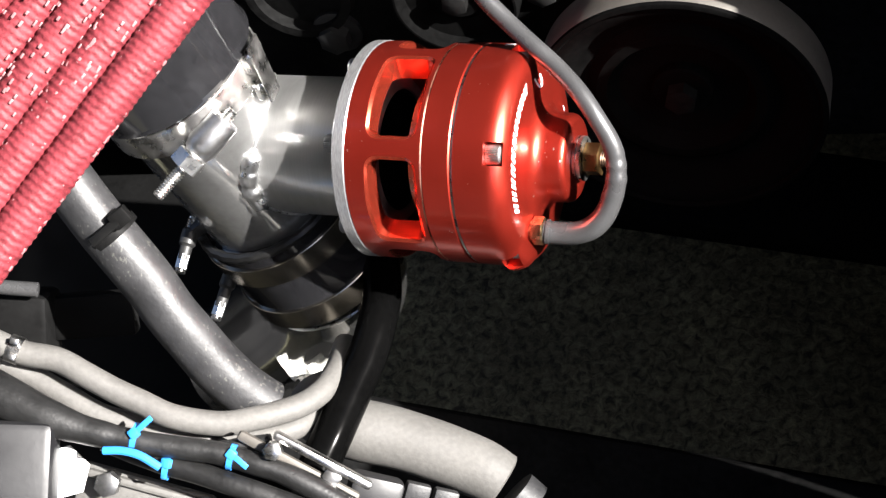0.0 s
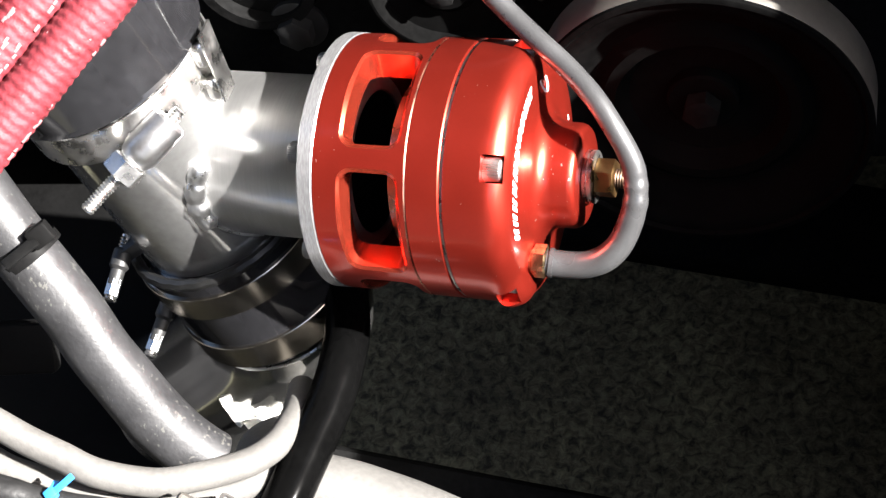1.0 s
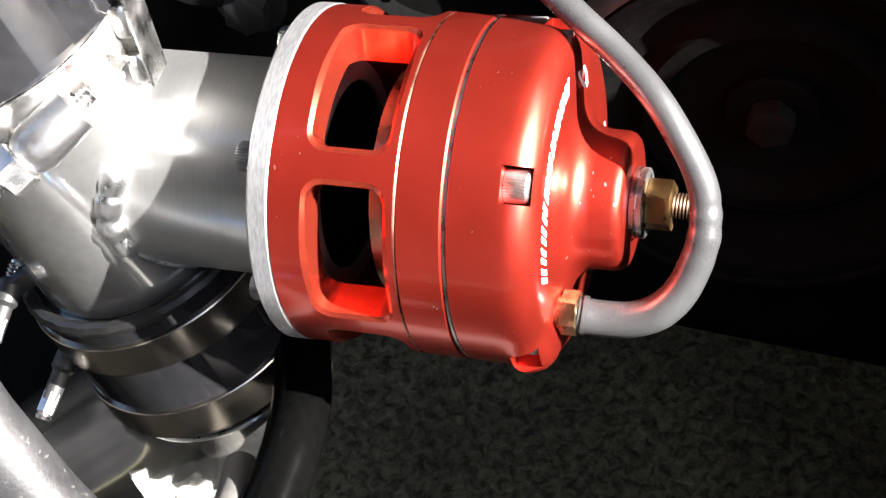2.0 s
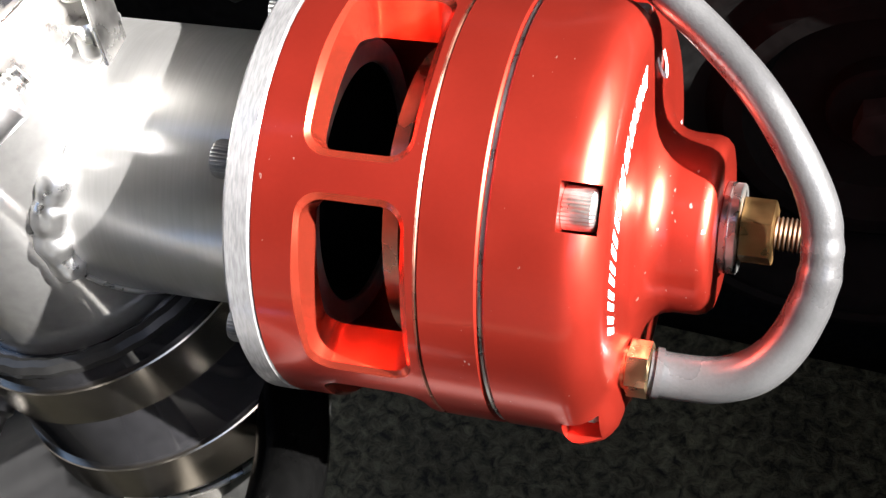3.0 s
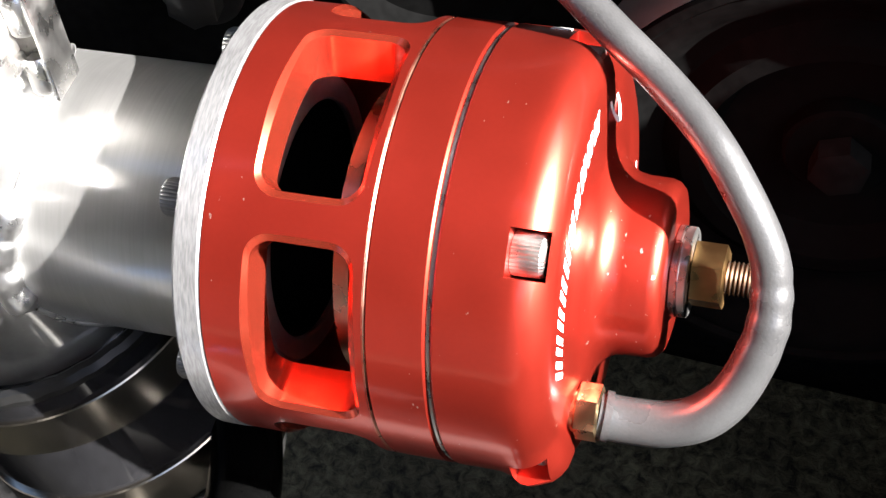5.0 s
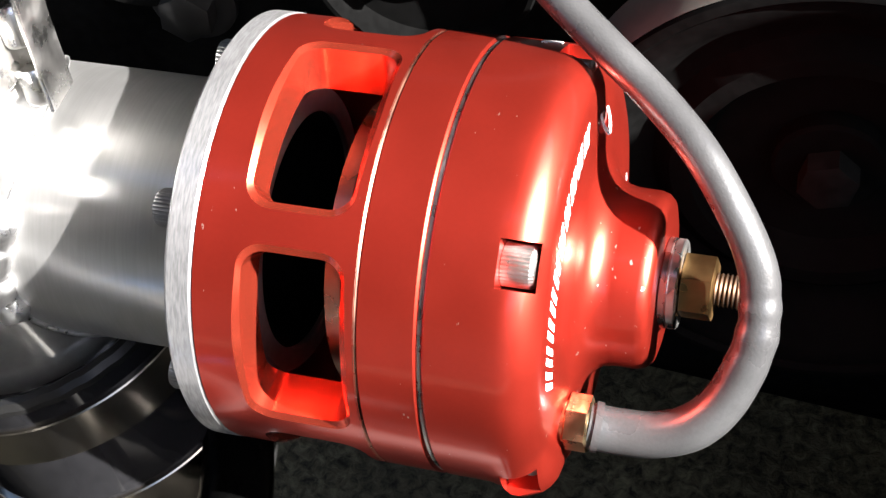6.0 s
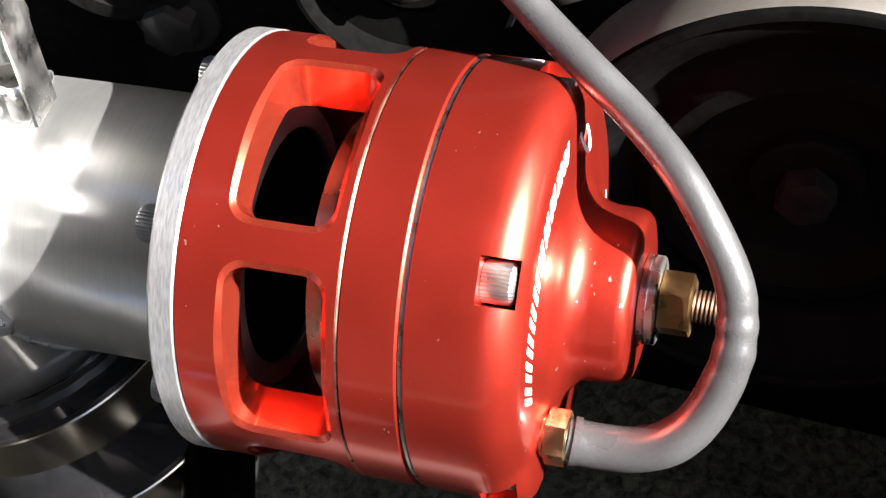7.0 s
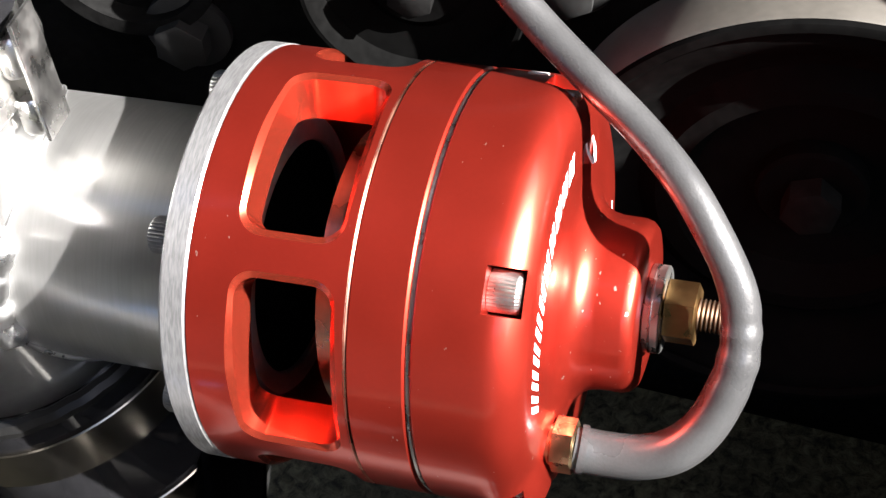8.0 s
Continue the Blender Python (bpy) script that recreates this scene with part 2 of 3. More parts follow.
def tube(points, radius, n=20, steps=8, bm=None, wall=0.0, ripple=None):
    """A round tube along a smooth line. radius: a number, or a function of the share of the way. wall: open ends of that thickness."""
    bm = bm or bmesh.new()
    line = spline(points, steps)
    u = Vector((0.3, 0.2, 1))
    rings = []
    last = len(line) - 1
    for k, q in enumerate(line):
        d = (line[min(k + 1, last)] - line[max(k - 1, 0)]).normalized()
        u = (u - d * u.dot(d)).normalized()
        v = d.cross(u)
        r = radius(k / last) if callable(radius) else radius
        rings.append((q, u.copy(), v, r, d))
    def ring(q, u, v, r, k=0):
        return [bm.verts.new(q + (u * math.cos(2 * math.pi * j / n) + v * math.sin(2 * math.pi * j / n)) * (r + (ripple(k, j) if ripple else 0))) for j in range(n)]
    outer = [ring(q, u, v, r, k) for k, (q, u, v, r, d) in enumerate(rings)]
    def join(a, b):
        for j in range(n):
            bm.faces.new((a[j], a[(j + 1) % n], b[(j + 1) % n], b[j]))
    for a, b in zip(outer, outer[1:]):
        join(a, b)
    for end in (0, -1):
        q, u, v, r, d = rings[end]
        s = 1 if end == 0 else -1
        if wall:
            lip = ring(q, u, v, r - wall)
            deep = ring(q + d * s * r * 3, u, v, r - wall)
            join(outer[end], lip)
            join(lip, deep)
            bm.faces.new(deep)
        else:
            edge = ring(q - d * s * r * 0.06, u, v, r * 0.9)
            join(outer[end], edge)
            bm.faces.new(edge)
    return bm


def prism(sides, r, x0, x1, m=Matrix(), chamfer=0.6, turn=0.0, bm=None):
    """A chamfered prism along the x axis of m, r across its flats' half."""
    bm = bm or bmesh.new()
    big = r / math.cos(math.pi / sides)
    rings = []
    for x, s in ((x0, big - chamfer), (x0 + chamfer * 0.6, big), (x1 - chamfer * 0.6, big), (x1, big - chamfer)):
        rings.append([bm.verts.new(m @ Vector((x, s * math.cos(turn + 2 * math.pi * k / sides), s * math.sin(turn + 2 * math.pi * k / sides)))) for k in range(sides)])
    for a, b in zip(rings, rings[1:]):
        for k in range(sides):
            bm.faces.new((a[k], a[(k + 1) % sides], b[(k + 1) % sides], b[k]))
    bm.faces.new(rings[0])
    bm.faces.new(rings[-1])
    return bm


def block(size, m=Matrix(), bevel=1.0, bm=None):
    """A box of that size, its edges rounded, centred on m."""
    made = bmesh.new()
    bmesh.ops.create_cube(made, size=1)
    bmesh.ops.scale(made, vec=size, verts=made.verts)
    if bevel:
        bmesh.ops.bevel(made, geom=made.edges[:], offset=bevel, segments=2, profile=0.5, affect="EDGES")
    made.transform(m)
    if bm is None:
        return made
    mesh = bpy.data.meshes.new("joined")
    made.to_mesh(mesh)
    made.free()
    bm.from_mesh(mesh)
    bpy.data.meshes.remove(mesh)
    return bm


def around(theta, r, x=0.0):
    """A frame on the valve at that angle and radius: its x along the axis, its z outwards."""
    return Matrix.Rotation(radians(theta - 90), 4, "X") @ Matrix.Translation((x, 0, r))


# ---- ground and bodywork ----
def build_ground():
    mesh = bpy.data.meshes.new("ground")
    bm = bmesh.new()
    bmesh.ops.create_grid(bm, x_segments=8, y_segments=8, size=60)
    bm.to_mesh(mesh)
    bm.free()
    mesh.materials.append(ASPHALT)
    tagged(new("ground", mesh), "rough dark grey asphalt under the open engine bay", "ground", kind="structure")


def panel(name, lo, hi, mat, label, category):
    """A rounded slab between two corners of the world, in metres."""
    lo, hi = Vector(lo), Vector(hi)
    bm = block(hi - lo, Matrix(), 0.008)
    mesh = bpy.data.meshes.new(name)
    bm.to_mesh(mesh)
    bm.free()
    mesh.materials.append(mat)
    ob = new(name, mesh)
    ob.location = (lo + hi) / 2
    return tagged(ob, label, category, kind="structure")


def build_bay():
    # unseen fender in two heights: low lights the hoses, high shades the pulley
    panel("fender_front", (0.50, -0.80, 0.0), (0.53, -0.04, 0.77), BODY, "black inner fender panel of the engine bay", "fender")
    panel("fender_rear", (0.50, -0.038, 0.0), (0.53, 1.05, 0.87), BODY, "unseen taller inner fender panel, its height set to shade the pulley", "fender")
    panel("fender_far", (-0.80, -0.80, 0.0), (-0.77, 1.05, 0.80), BODY, "black inner fender panel of the engine bay", "fender")
    # unseen; its height keeps the sunlit ground out of the red metal
    panel("front_panel", (-0.77, -0.80, 0.0), (0.50, -0.77, 0.48), BODY, "unseen black front panel, its height set to block ground reflections", "body panel")
    panel("firewall", (-0.77, 1.02, 0.0), (0.50, 1.05, 0.95), BODY, "black firewall behind the engine", "body panel")
    # added dark slab out of view, blocks the sky the pipe would mirror
    panel("awning", (-3.2, -4.22, 2.32), (0.85, -0.42, 2.40), BODY, "unseen dark slab added to keep sky reflections off the pipe", "awning")
    # added wall, gives the pipe grey to mirror instead of blue horizon
    panel("reflection_wall", (-6.0, -4.5, 0.0), (6.0, -4.22, 3.2), PLASTER, "unseen plain grey wall added to hide the horizon from the pipe", "wall")
    # hood out of view, added to dim the sky over the bay
    hood = panel("hood", (-0.78, -0.84, -0.012), (0.52, 0.84, 0.012), BODY, "unseen raised black hood added to block sky above the engine bay", "hood")
    hood.matrix_world = Matrix.Translation((0, 1.06 - 0.84 * math.cos(radians(39)), 0.98 + 0.84 * math.sin(radians(39)))) @ Matrix.Rotation(radians(-39), 4, "X")


def build_off_side():
    """An unseen box added to shade the pulley, and a black sheet added below the hoses."""
    # added out of view; sized so its shadow covers the pulley's right
    panel("shade_box", (0.27, 0.062, 0.0), (0.46, 0.45, 0.75), BODY, "unseen black box added to shade the pulley", "box")
    # added black sheet in place of the dark ground below the hoses
    t = thing("dark_ground_sheet", (-220, -110, -190), "black sheet added below the hoses to darken the ground", "tray")
    part("sheet", block((330, 300, 8), Matrix.Translation((-264, -100, -190)), 3), MATTE, t)


def build_engine():
    e = thing("engine", (-40, 160, -60), "engine casting with bolts on its front cover, blackened for shade", "engine")
    c = Vector((120, 20, 0)) + FRONT * -100
    low = Vector((0, 0.471, 0.882))
    side = low.cross(FRONT)
    m = Matrix((side, low, FRONT)).transposed().to_4x4()
    m.translation = c + side * 60 * (1 if side.x < 0 else -1) + low * 40 - FRONT * 300
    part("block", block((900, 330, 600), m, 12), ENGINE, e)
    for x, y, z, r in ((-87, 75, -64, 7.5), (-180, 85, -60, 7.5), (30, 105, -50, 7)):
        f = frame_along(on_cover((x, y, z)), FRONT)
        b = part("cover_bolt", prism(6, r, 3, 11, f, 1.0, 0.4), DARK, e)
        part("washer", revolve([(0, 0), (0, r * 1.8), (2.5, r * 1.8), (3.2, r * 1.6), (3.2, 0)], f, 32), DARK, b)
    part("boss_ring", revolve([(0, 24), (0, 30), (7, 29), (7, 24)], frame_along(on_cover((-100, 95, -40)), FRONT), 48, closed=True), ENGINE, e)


FRONT = Vector((0.08, -0.88, 0.47)).normalized()


def on_cover(p):
    """The point of the engine's front cover nearest to p."""
    p = Vector(p)
    return p - FRONT * ((p - Vector((120, 20, 0))).dot(FRONT) + 100)


def build_pulley():
    p = thing("crank_pulley", (104, 37, -54), "large black pulley with a pale metal rim on the engine front", "pulley")
    f = frame_along((104, 37, -54), FRONT)
    part("rim", revolve([(-24, 64), (-24, 68.6), (-22, 70), (-3, 70), (-2.4, 69.6), (-2.4, 66), (-22, 64)], f, 128, closed=True), RIM, p, "pale dull metal rim")
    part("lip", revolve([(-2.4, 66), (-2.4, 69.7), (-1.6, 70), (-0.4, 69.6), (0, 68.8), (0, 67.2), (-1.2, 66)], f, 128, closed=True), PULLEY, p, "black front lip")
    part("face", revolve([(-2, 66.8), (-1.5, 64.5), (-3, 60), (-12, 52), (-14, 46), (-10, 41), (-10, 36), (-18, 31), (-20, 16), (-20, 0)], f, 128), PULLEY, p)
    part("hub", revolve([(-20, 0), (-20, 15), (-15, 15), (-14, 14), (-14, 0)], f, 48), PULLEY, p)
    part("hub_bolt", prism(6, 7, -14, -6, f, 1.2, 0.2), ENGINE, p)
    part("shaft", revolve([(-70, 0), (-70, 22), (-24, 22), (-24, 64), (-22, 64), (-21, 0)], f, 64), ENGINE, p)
    i = thing("idler_pulley", (3, 70, -5), "small black idler pulley with a thin worn rim", "pulley")
    f = frame_along(Vector((-8.5, 81, -30)) - FRONT * 21, FRONT)
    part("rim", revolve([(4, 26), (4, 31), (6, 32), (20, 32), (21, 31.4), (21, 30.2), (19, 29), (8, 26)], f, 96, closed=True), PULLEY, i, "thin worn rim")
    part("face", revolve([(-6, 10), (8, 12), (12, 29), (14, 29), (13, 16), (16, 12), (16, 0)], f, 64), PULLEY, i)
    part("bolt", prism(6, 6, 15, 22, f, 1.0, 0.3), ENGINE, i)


# ---- the valve ----
def cage_mesh(R=50.5, r=39.5, x0=-17.9, x1=18.4, wx0=-7.4, wx1=15.0, half=24.0, corner=5.0):
    """A thick ring with six windows whose corners are rounded."""
    bm = bmesh.new()
    hx, hs, cx = (wx1 - wx0) / 2, radians(half) * R, (wx0 + wx1) / 2
    loop = []
    for sx, ss, a0 in ((1, 1, 0), (-1, 1, 90), (-1, -1, 180), (1, -1, 270)):
        for k in range(7):
            a = radians(a0 + 90 * k / 6)
            loop.append((sx * (hx - corner) + corner * math.cos(a), ss * (hs - corner) + corner * math.sin(a)))
    dense = []
    for (a, b), (c, d) in zip(loop, loop[1:] + loop[:1]):
        k = max(1, round(math.hypot(c - a, d - b) / 2.2))
        dense += [(a + (c - a) * j / k, b + (d - b) * j / k) for j in range(k)]
    loop = dense
    # the four corners of the sector belong to the outer line
    left, right, ss = x0 - cx, x1 - cx, radians(30) * R
    def rim(p):
        x, s = p
        kx = (right if x > 0 else left) / x if abs(x) > 1e-6 else 1e9
        ks = ss / abs(s) if abs(s) > 1e-6 else 1e9
        k = min(kx, ks)
        return [x * k, s * k]
    outer = [rim(p) for p in loop]
    for cornered in ((left, ss), (left, -ss), (right, ss), (right, -ss)):
        q = min(outer, key=lambda o: (o[0] - cornered[0]) ** 2 + (o[1] - cornered[1]) ** 2)
        q[0], q[1] = cornered
    count = len(loop)
    for w in range(6):
        mid = radians(73 + 60 * w)
        def at(x, s, rad):
            return bm.verts.new((cx + x, rad * math.cos(mid + s / R), rad * math.sin(mid + s / R)))
        def lay(rad, k, grow=0.0):
            row = []
            for (x, s), (ox, os) in zip(loop, outer):
                n = math.hypot(x, s)
                x, s = x + grow * x / n, s + grow * s / n
                row.append(at(x + (ox - x) * k, s + (os - s) * k, rad))
            return row
        rows = [lay(r, 1.0), lay(r, 0.5), lay(r, 0.0), lay(R - 0.95, 0.0), lay(R, 0.0, 1.6)]
        rows += [lay(R, k, 1.6) for k in (0.3, 0.65, 1.0)]
        for level, (a, b) in enumerate(zip(rows, rows[1:])):
            for j in range(count):
                face = bm.faces.new((a[j], a[(j + 1) % count], b[(j + 1) % count], b[j]))
                face.material_index = 1 if level in (2, 3) else 0
    bmesh.ops.remove_doubles(bm, verts=bm.verts, dist=0.08)
    return bm


def carved(bm, cutters):
    """Cuts the closed cutters out of the closed mesh bm."""
    mesh, tool = bpy.data.meshes.new("blank"), bpy.data.meshes.new("tool")
    bmesh.ops.recalc_face_normals(bm, faces=bm.faces)
    bmesh.ops.recalc_face_normals(cutters, faces=cutters.faces)
    bm.to_mesh(mesh)
    cutters.to_mesh(tool)
    a, b = new("blank", mesh), new("tool", tool)
    mod = a.modifiers.new("cut", "BOOLEAN")
    mod.operation, mod.object, mod.solver = "DIFFERENCE", b, "EXACT"
    done = bpy.data.meshes.new_from_object(a.evaluated_get(bpy.context.evaluated_depsgraph_get()))
    out = bmesh.new()
    out.from_mesh(done)
    for ob in (a, b):
        bpy.data.objects.remove(ob)
    for data in (mesh, tool, done):
        bpy.data.meshes.remove(data)
    bm.free()
    cutters.free()
    return out


SCREWS = [103.6 + 72 * k for k in range(5)]
CONE = ((56.8, 43.0), (58.0, 31.6))


def on_cone(r, theta, lift=0.15):
    (xa, ra), (xb, rb) = CONE
    x = xa + (xb - xa) * (ra - r) / (ra - rb)
    n = Vector((ra - rb, xb - xa)).normalized()
    r, x = r + n.y * lift, x + n.x * lift
    return Vector((x, r * math.cos(radians(theta)), r * math.sin(radians(theta))))


def print_patch(bm, r0, r1, t0, t1, slant=1.0):
    """A thin printed patch on the cap's cone, following its curve."""
    rows = []
    for i in range(3):
        r = r0 + (r1 - r0) * i / 2
        rows.append([bm.verts.new(on_cone(r, t0 + (t1 - t0) * j / 4 + slant * (i - 1))) for j in range(5)])
    for a, b in zip(rows, rows[1:]):
        for j in range(4):
            bm.faces.new((a[j], a[j + 1], b[j + 1], b[j]))


def socket_screw(m, head=4.8, length=7.0):
    """The knurled head of a socket screw, its socket towards +x of m, its foot at x = 0."""
    bm = bmesh.new()
    n = 64
    rings = []
    for x, r, knurl in ((0, head, 1), (length - 1, head, 1), (length - 0.2, head - 0.5, 0), (length, head - 1.1, 0)):
        rings.append([bm.verts.new(m @ Vector((x, (r - (0.3 if knurl and k % 2 else 0)) * math.cos(2 * math.pi * k / n), (r - (0.3 if knurl and k % 2 else 0)) * math.sin(2 * math.pi * k / n)))) for k in range(n)])
    def hexed(x, r):
        out = []
        for k in range(n):
            a = 2 * math.pi * k / n
            q = r * math.cos(math.pi / 6) / math.cos((a % (math.pi / 3)) - math.pi / 6)
            out.append(bm.verts.new(m @ Vector((x, q * math.cos(a), q * math.sin(a)))))
        return out
    rings += [hexed(length, head * 0.58), hexed(length - 3.4, head * 0.58)]
    for a, b in zip(rings, rings[1:]):
        for k in range(n):
            bm.faces.new((a[k], a[(k + 1) % n], b[(k + 1) % n], b[k]))
    bm.faces.new(rings[0])
    bm.faces.new(rings[-1])
    return bm


def build_valve():
    v = thing("blow_off_valve", (0, 0, 0), "red anodised aluminium blow-off valve with silver flange and open windows", "valve")
    part("flange", revolve([(-24.7, 32.5), (-24.7, 49.7), (-23.8, 50.7), (-18.7, 50.7), (-18.0, 50.1), (-18.0, 32.5)], closed=True, n=128), BRUSHED, v, "brushed silver mounting flange")
    for theta in (42, 102, 162, 222, 282, 342):
        part("flange_screw", socket_screw(around(theta, 41.6, -24.7) @ Matrix.Rotation(math.pi, 4, "Z"), 4.3, 6.2), OXIDE, v, "black knurled socket screw")
    part("cage", cage_mesh(), RED, v, flat=24, second=MILLED)
    part("middle_ring", revolve([(18.6, 39), (18.6, 49.9), (19.1, 50.5), (31.2, 50.5), (31.7, 50.0), (31.7, 39)], closed=True, n=160), RED, v)
    part("joint_line", revolve([(18.15, 40), (18.15, 50.54), (18.7, 50.22), (18.7, 40)], closed=True, n=128), EDGE, v, "bright machined joint line")
    part("gasket", revolve([(31.7, 39), (31.7, 49.7), (32.0, 50.0), (32.6, 50.0), (32.9, 49.7), (32.9, 39)], closed=True, n=128), STEEL, v, "thin metal gasket")
    profile = [(32.9, 30), (32.9, 50.0), (33.4, 50.5), (43.0, 50.5), (46.0, 50.5), (48.4, 50.4), (50.2, 50.1), (52.0, 49.4), (53.6, 48.2), (55.0, 46.8), (56.1, 45.0), CONE[0], CONE[1], (58.3, 28.2), (58.8, 26.0), (59.7, 23.8), (61.2, 22.0), (63.2, 20.8), (65.6, 20.3), (70.8, 20.2), (72.5, 19.7), (73.6, 18.6), (74, 17.0), (74, 8), (50, 8), (50, 30)]
    cutters = bmesh.new()
    for theta in SCREWS:
        m = around(theta, 42.5)
        outline = [(5.1 * math.cos(a), 5.1 * math.sin(a)) for a in np.linspace(math.pi, 2 * math.pi, 15)] + [(5.1, 18), (-5.1, 18)]
        ends = [[cutters.verts.new(m @ Vector((x, a, b))) for a, b in outline] for x in (47.2, 55.0)]
        for k in range(len(outline)):
            j = (k + 1) % len(outline)
            cutters.faces.new((ends[0][k], ends[0][j], ends[1][j], ends[1][k]))
        cutters.faces.new(ends[0])
        cutters.faces.new(ends[1])
    blank = revolve(profile, closed=True, n=160)
    for q in blank.verts:
        # the cap swells outwards where the hose port sits
        r, theta = math.hypot(q.co.y, q.co.z), math.degrees(math.atan2(q.co.z, q.co.y)) % 360
        if q.co.x > 45 and r > 36:
            swell = max(0.0, 1 - ((theta - 183) / 19) ** 2) ** 2 * min(1, (r - 36) / 8) * min(1, (q.co.x - 45) / 4)
            q.co.y, q.co.z = q.co.y * (r + 2.6 * swell) / r, q.co.z * (r + 2.6 * swell) / r
            q.co.x += 1.2 * swell * (q.co.x > 52)
    part("cap", carved(blank, cutters), RED, v)
    for theta in SCREWS:
        part("cap_screw", socket_screw(around(theta, 43.6, 47.3), 4.6, 7.0), SCREW, v, "bright knurled socket screw", flat=12)
    wide = (7, 6.6, 7.2, 6.4, 7, 7.2, 6.8, 6.4, 6.6, 7)
    theta = 55.5
    for k, w in enumerate(wide):
        bm = bmesh.new()
        print_patch(bm, 41.2, 37.4, theta, theta + w * 0.4, 2.0)
        print_patch(bm, 41.2, 37.4, theta + w * 0.6, theta + w, 2.0)
        part("printed_mark", bm, WHITE, v, "white printed mark on the cap")
        theta += w + 2.2
    bm = revolve([(0.0, 2.7), (0.0, 4.3), (0.12, 4.3), (0.12, 2.7)], frame_along(on_cone(36.5, 33, 0.1), (0.96, 0.24, 0.16)), 32, closed=True)
    part("badge", bm, WHITE, v, "white printed ring")
    for k in range(3):
        bm = bmesh.new()
        print_patch(bm, 36.4 - 0.2 * k, 34.6, -52 + 7 * k, -47.5 + 7 * k, 0.6)
        part("printed_bar", bm, WHITE, v)
    part("printed_bar", block((4.6, 2.4, 0.3), around(27, 50.6, 43.5), 0.1), WHITE, v, "small white label on the cap edge")
    part("seal", revolve([(74, 0), (74, 9.9), (74.3, 10.3), (75.5, 10.3), (75.8, 9.9), (75.8, 0)], n=48), STEEL, v, "dark serrated lock washer")
    part("washer", revolve([(75.8, 0), (75.8, 9.8), (76.1, 10.2), (77.7, 10.2), (78.0, 9.8), (78.0, 0)], n=48), CHROME, v, "bright flat washer")
    part("nut", prism(6, 6.6, 78.0, 85.4, turn=0.55), SHADED_BRASS, v, "brass hex nut")
    bm = bmesh.new()
    revolve([(85.2, 0)] + [(85.2 + k * 0.5, 3.9 if k % 2 else 3.4) for k in range(15)] + [(92.9, 3.2), (93.1, 0)], n=24, bm=bm)
    part("stud", bm, THREADS, v, "dark brown threaded stud")
    piston = part("piston", revolve([(-7.6, 0), (-7.6, 32.4), (-7.0, 33.8), (-3.4, 34), (-2.9, 33.4), (-2.9, 20), (-2.9, 0)], n=96), PISTON, v, "machined sliding piston")
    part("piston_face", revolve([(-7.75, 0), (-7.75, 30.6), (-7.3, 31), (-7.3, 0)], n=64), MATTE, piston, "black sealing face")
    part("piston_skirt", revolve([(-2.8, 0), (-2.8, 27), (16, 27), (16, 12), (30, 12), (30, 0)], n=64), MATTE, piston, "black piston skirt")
    part("seat", revolve([(-12.4, 28.4), (-11.4, 28.4), (-11.0, 28.8), (-11.0, 33.4), (-11.6, 34), (-12.4, 34)], closed=True, n=96), SEAT, v, "dull grey valve seat")
    # added black sleeve: the shade behind the seat as colour
    part("dark_seat_sleeve", revolve([(-24.6, 28.6), (-12.5, 28.6), (-12.5, 33.4), (-17.9, 33.4), (-17.9, 32.4), (-24.6, 32.4)], closed=True, n=96), MATTE, v, "black sleeve added behind the seat for the shade inside")
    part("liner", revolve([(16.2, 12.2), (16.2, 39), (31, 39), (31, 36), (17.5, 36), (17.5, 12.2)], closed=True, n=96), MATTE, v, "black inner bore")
    m = Matrix.Translation((58.0, -34.6, 2.0))
    part("fitting", prism(6, 5.6, 0.4, 5.8, m, 0.7, 0.3), PALE_BRASS, v, "brass hose fitting")
    part("fitting_neck", revolve([(-1.5, 0), (-1.5, 5.0), (0.7, 5.0), (0.7, 0)], m, 32), PALE_BRASS, v)
    return piston


# ---- pipes ----
DOWN = Vector((0.204, -0.420, -0.884)).normalized()
JOINT = Vector((-99.3, -4.2, 0))
TUBE_R = 37.2


def along_tube(s):
    return JOINT + DOWN * s


def tube_frame(s):
    return frame_along(along_tube(s), DOWN, (1, 0, 0))


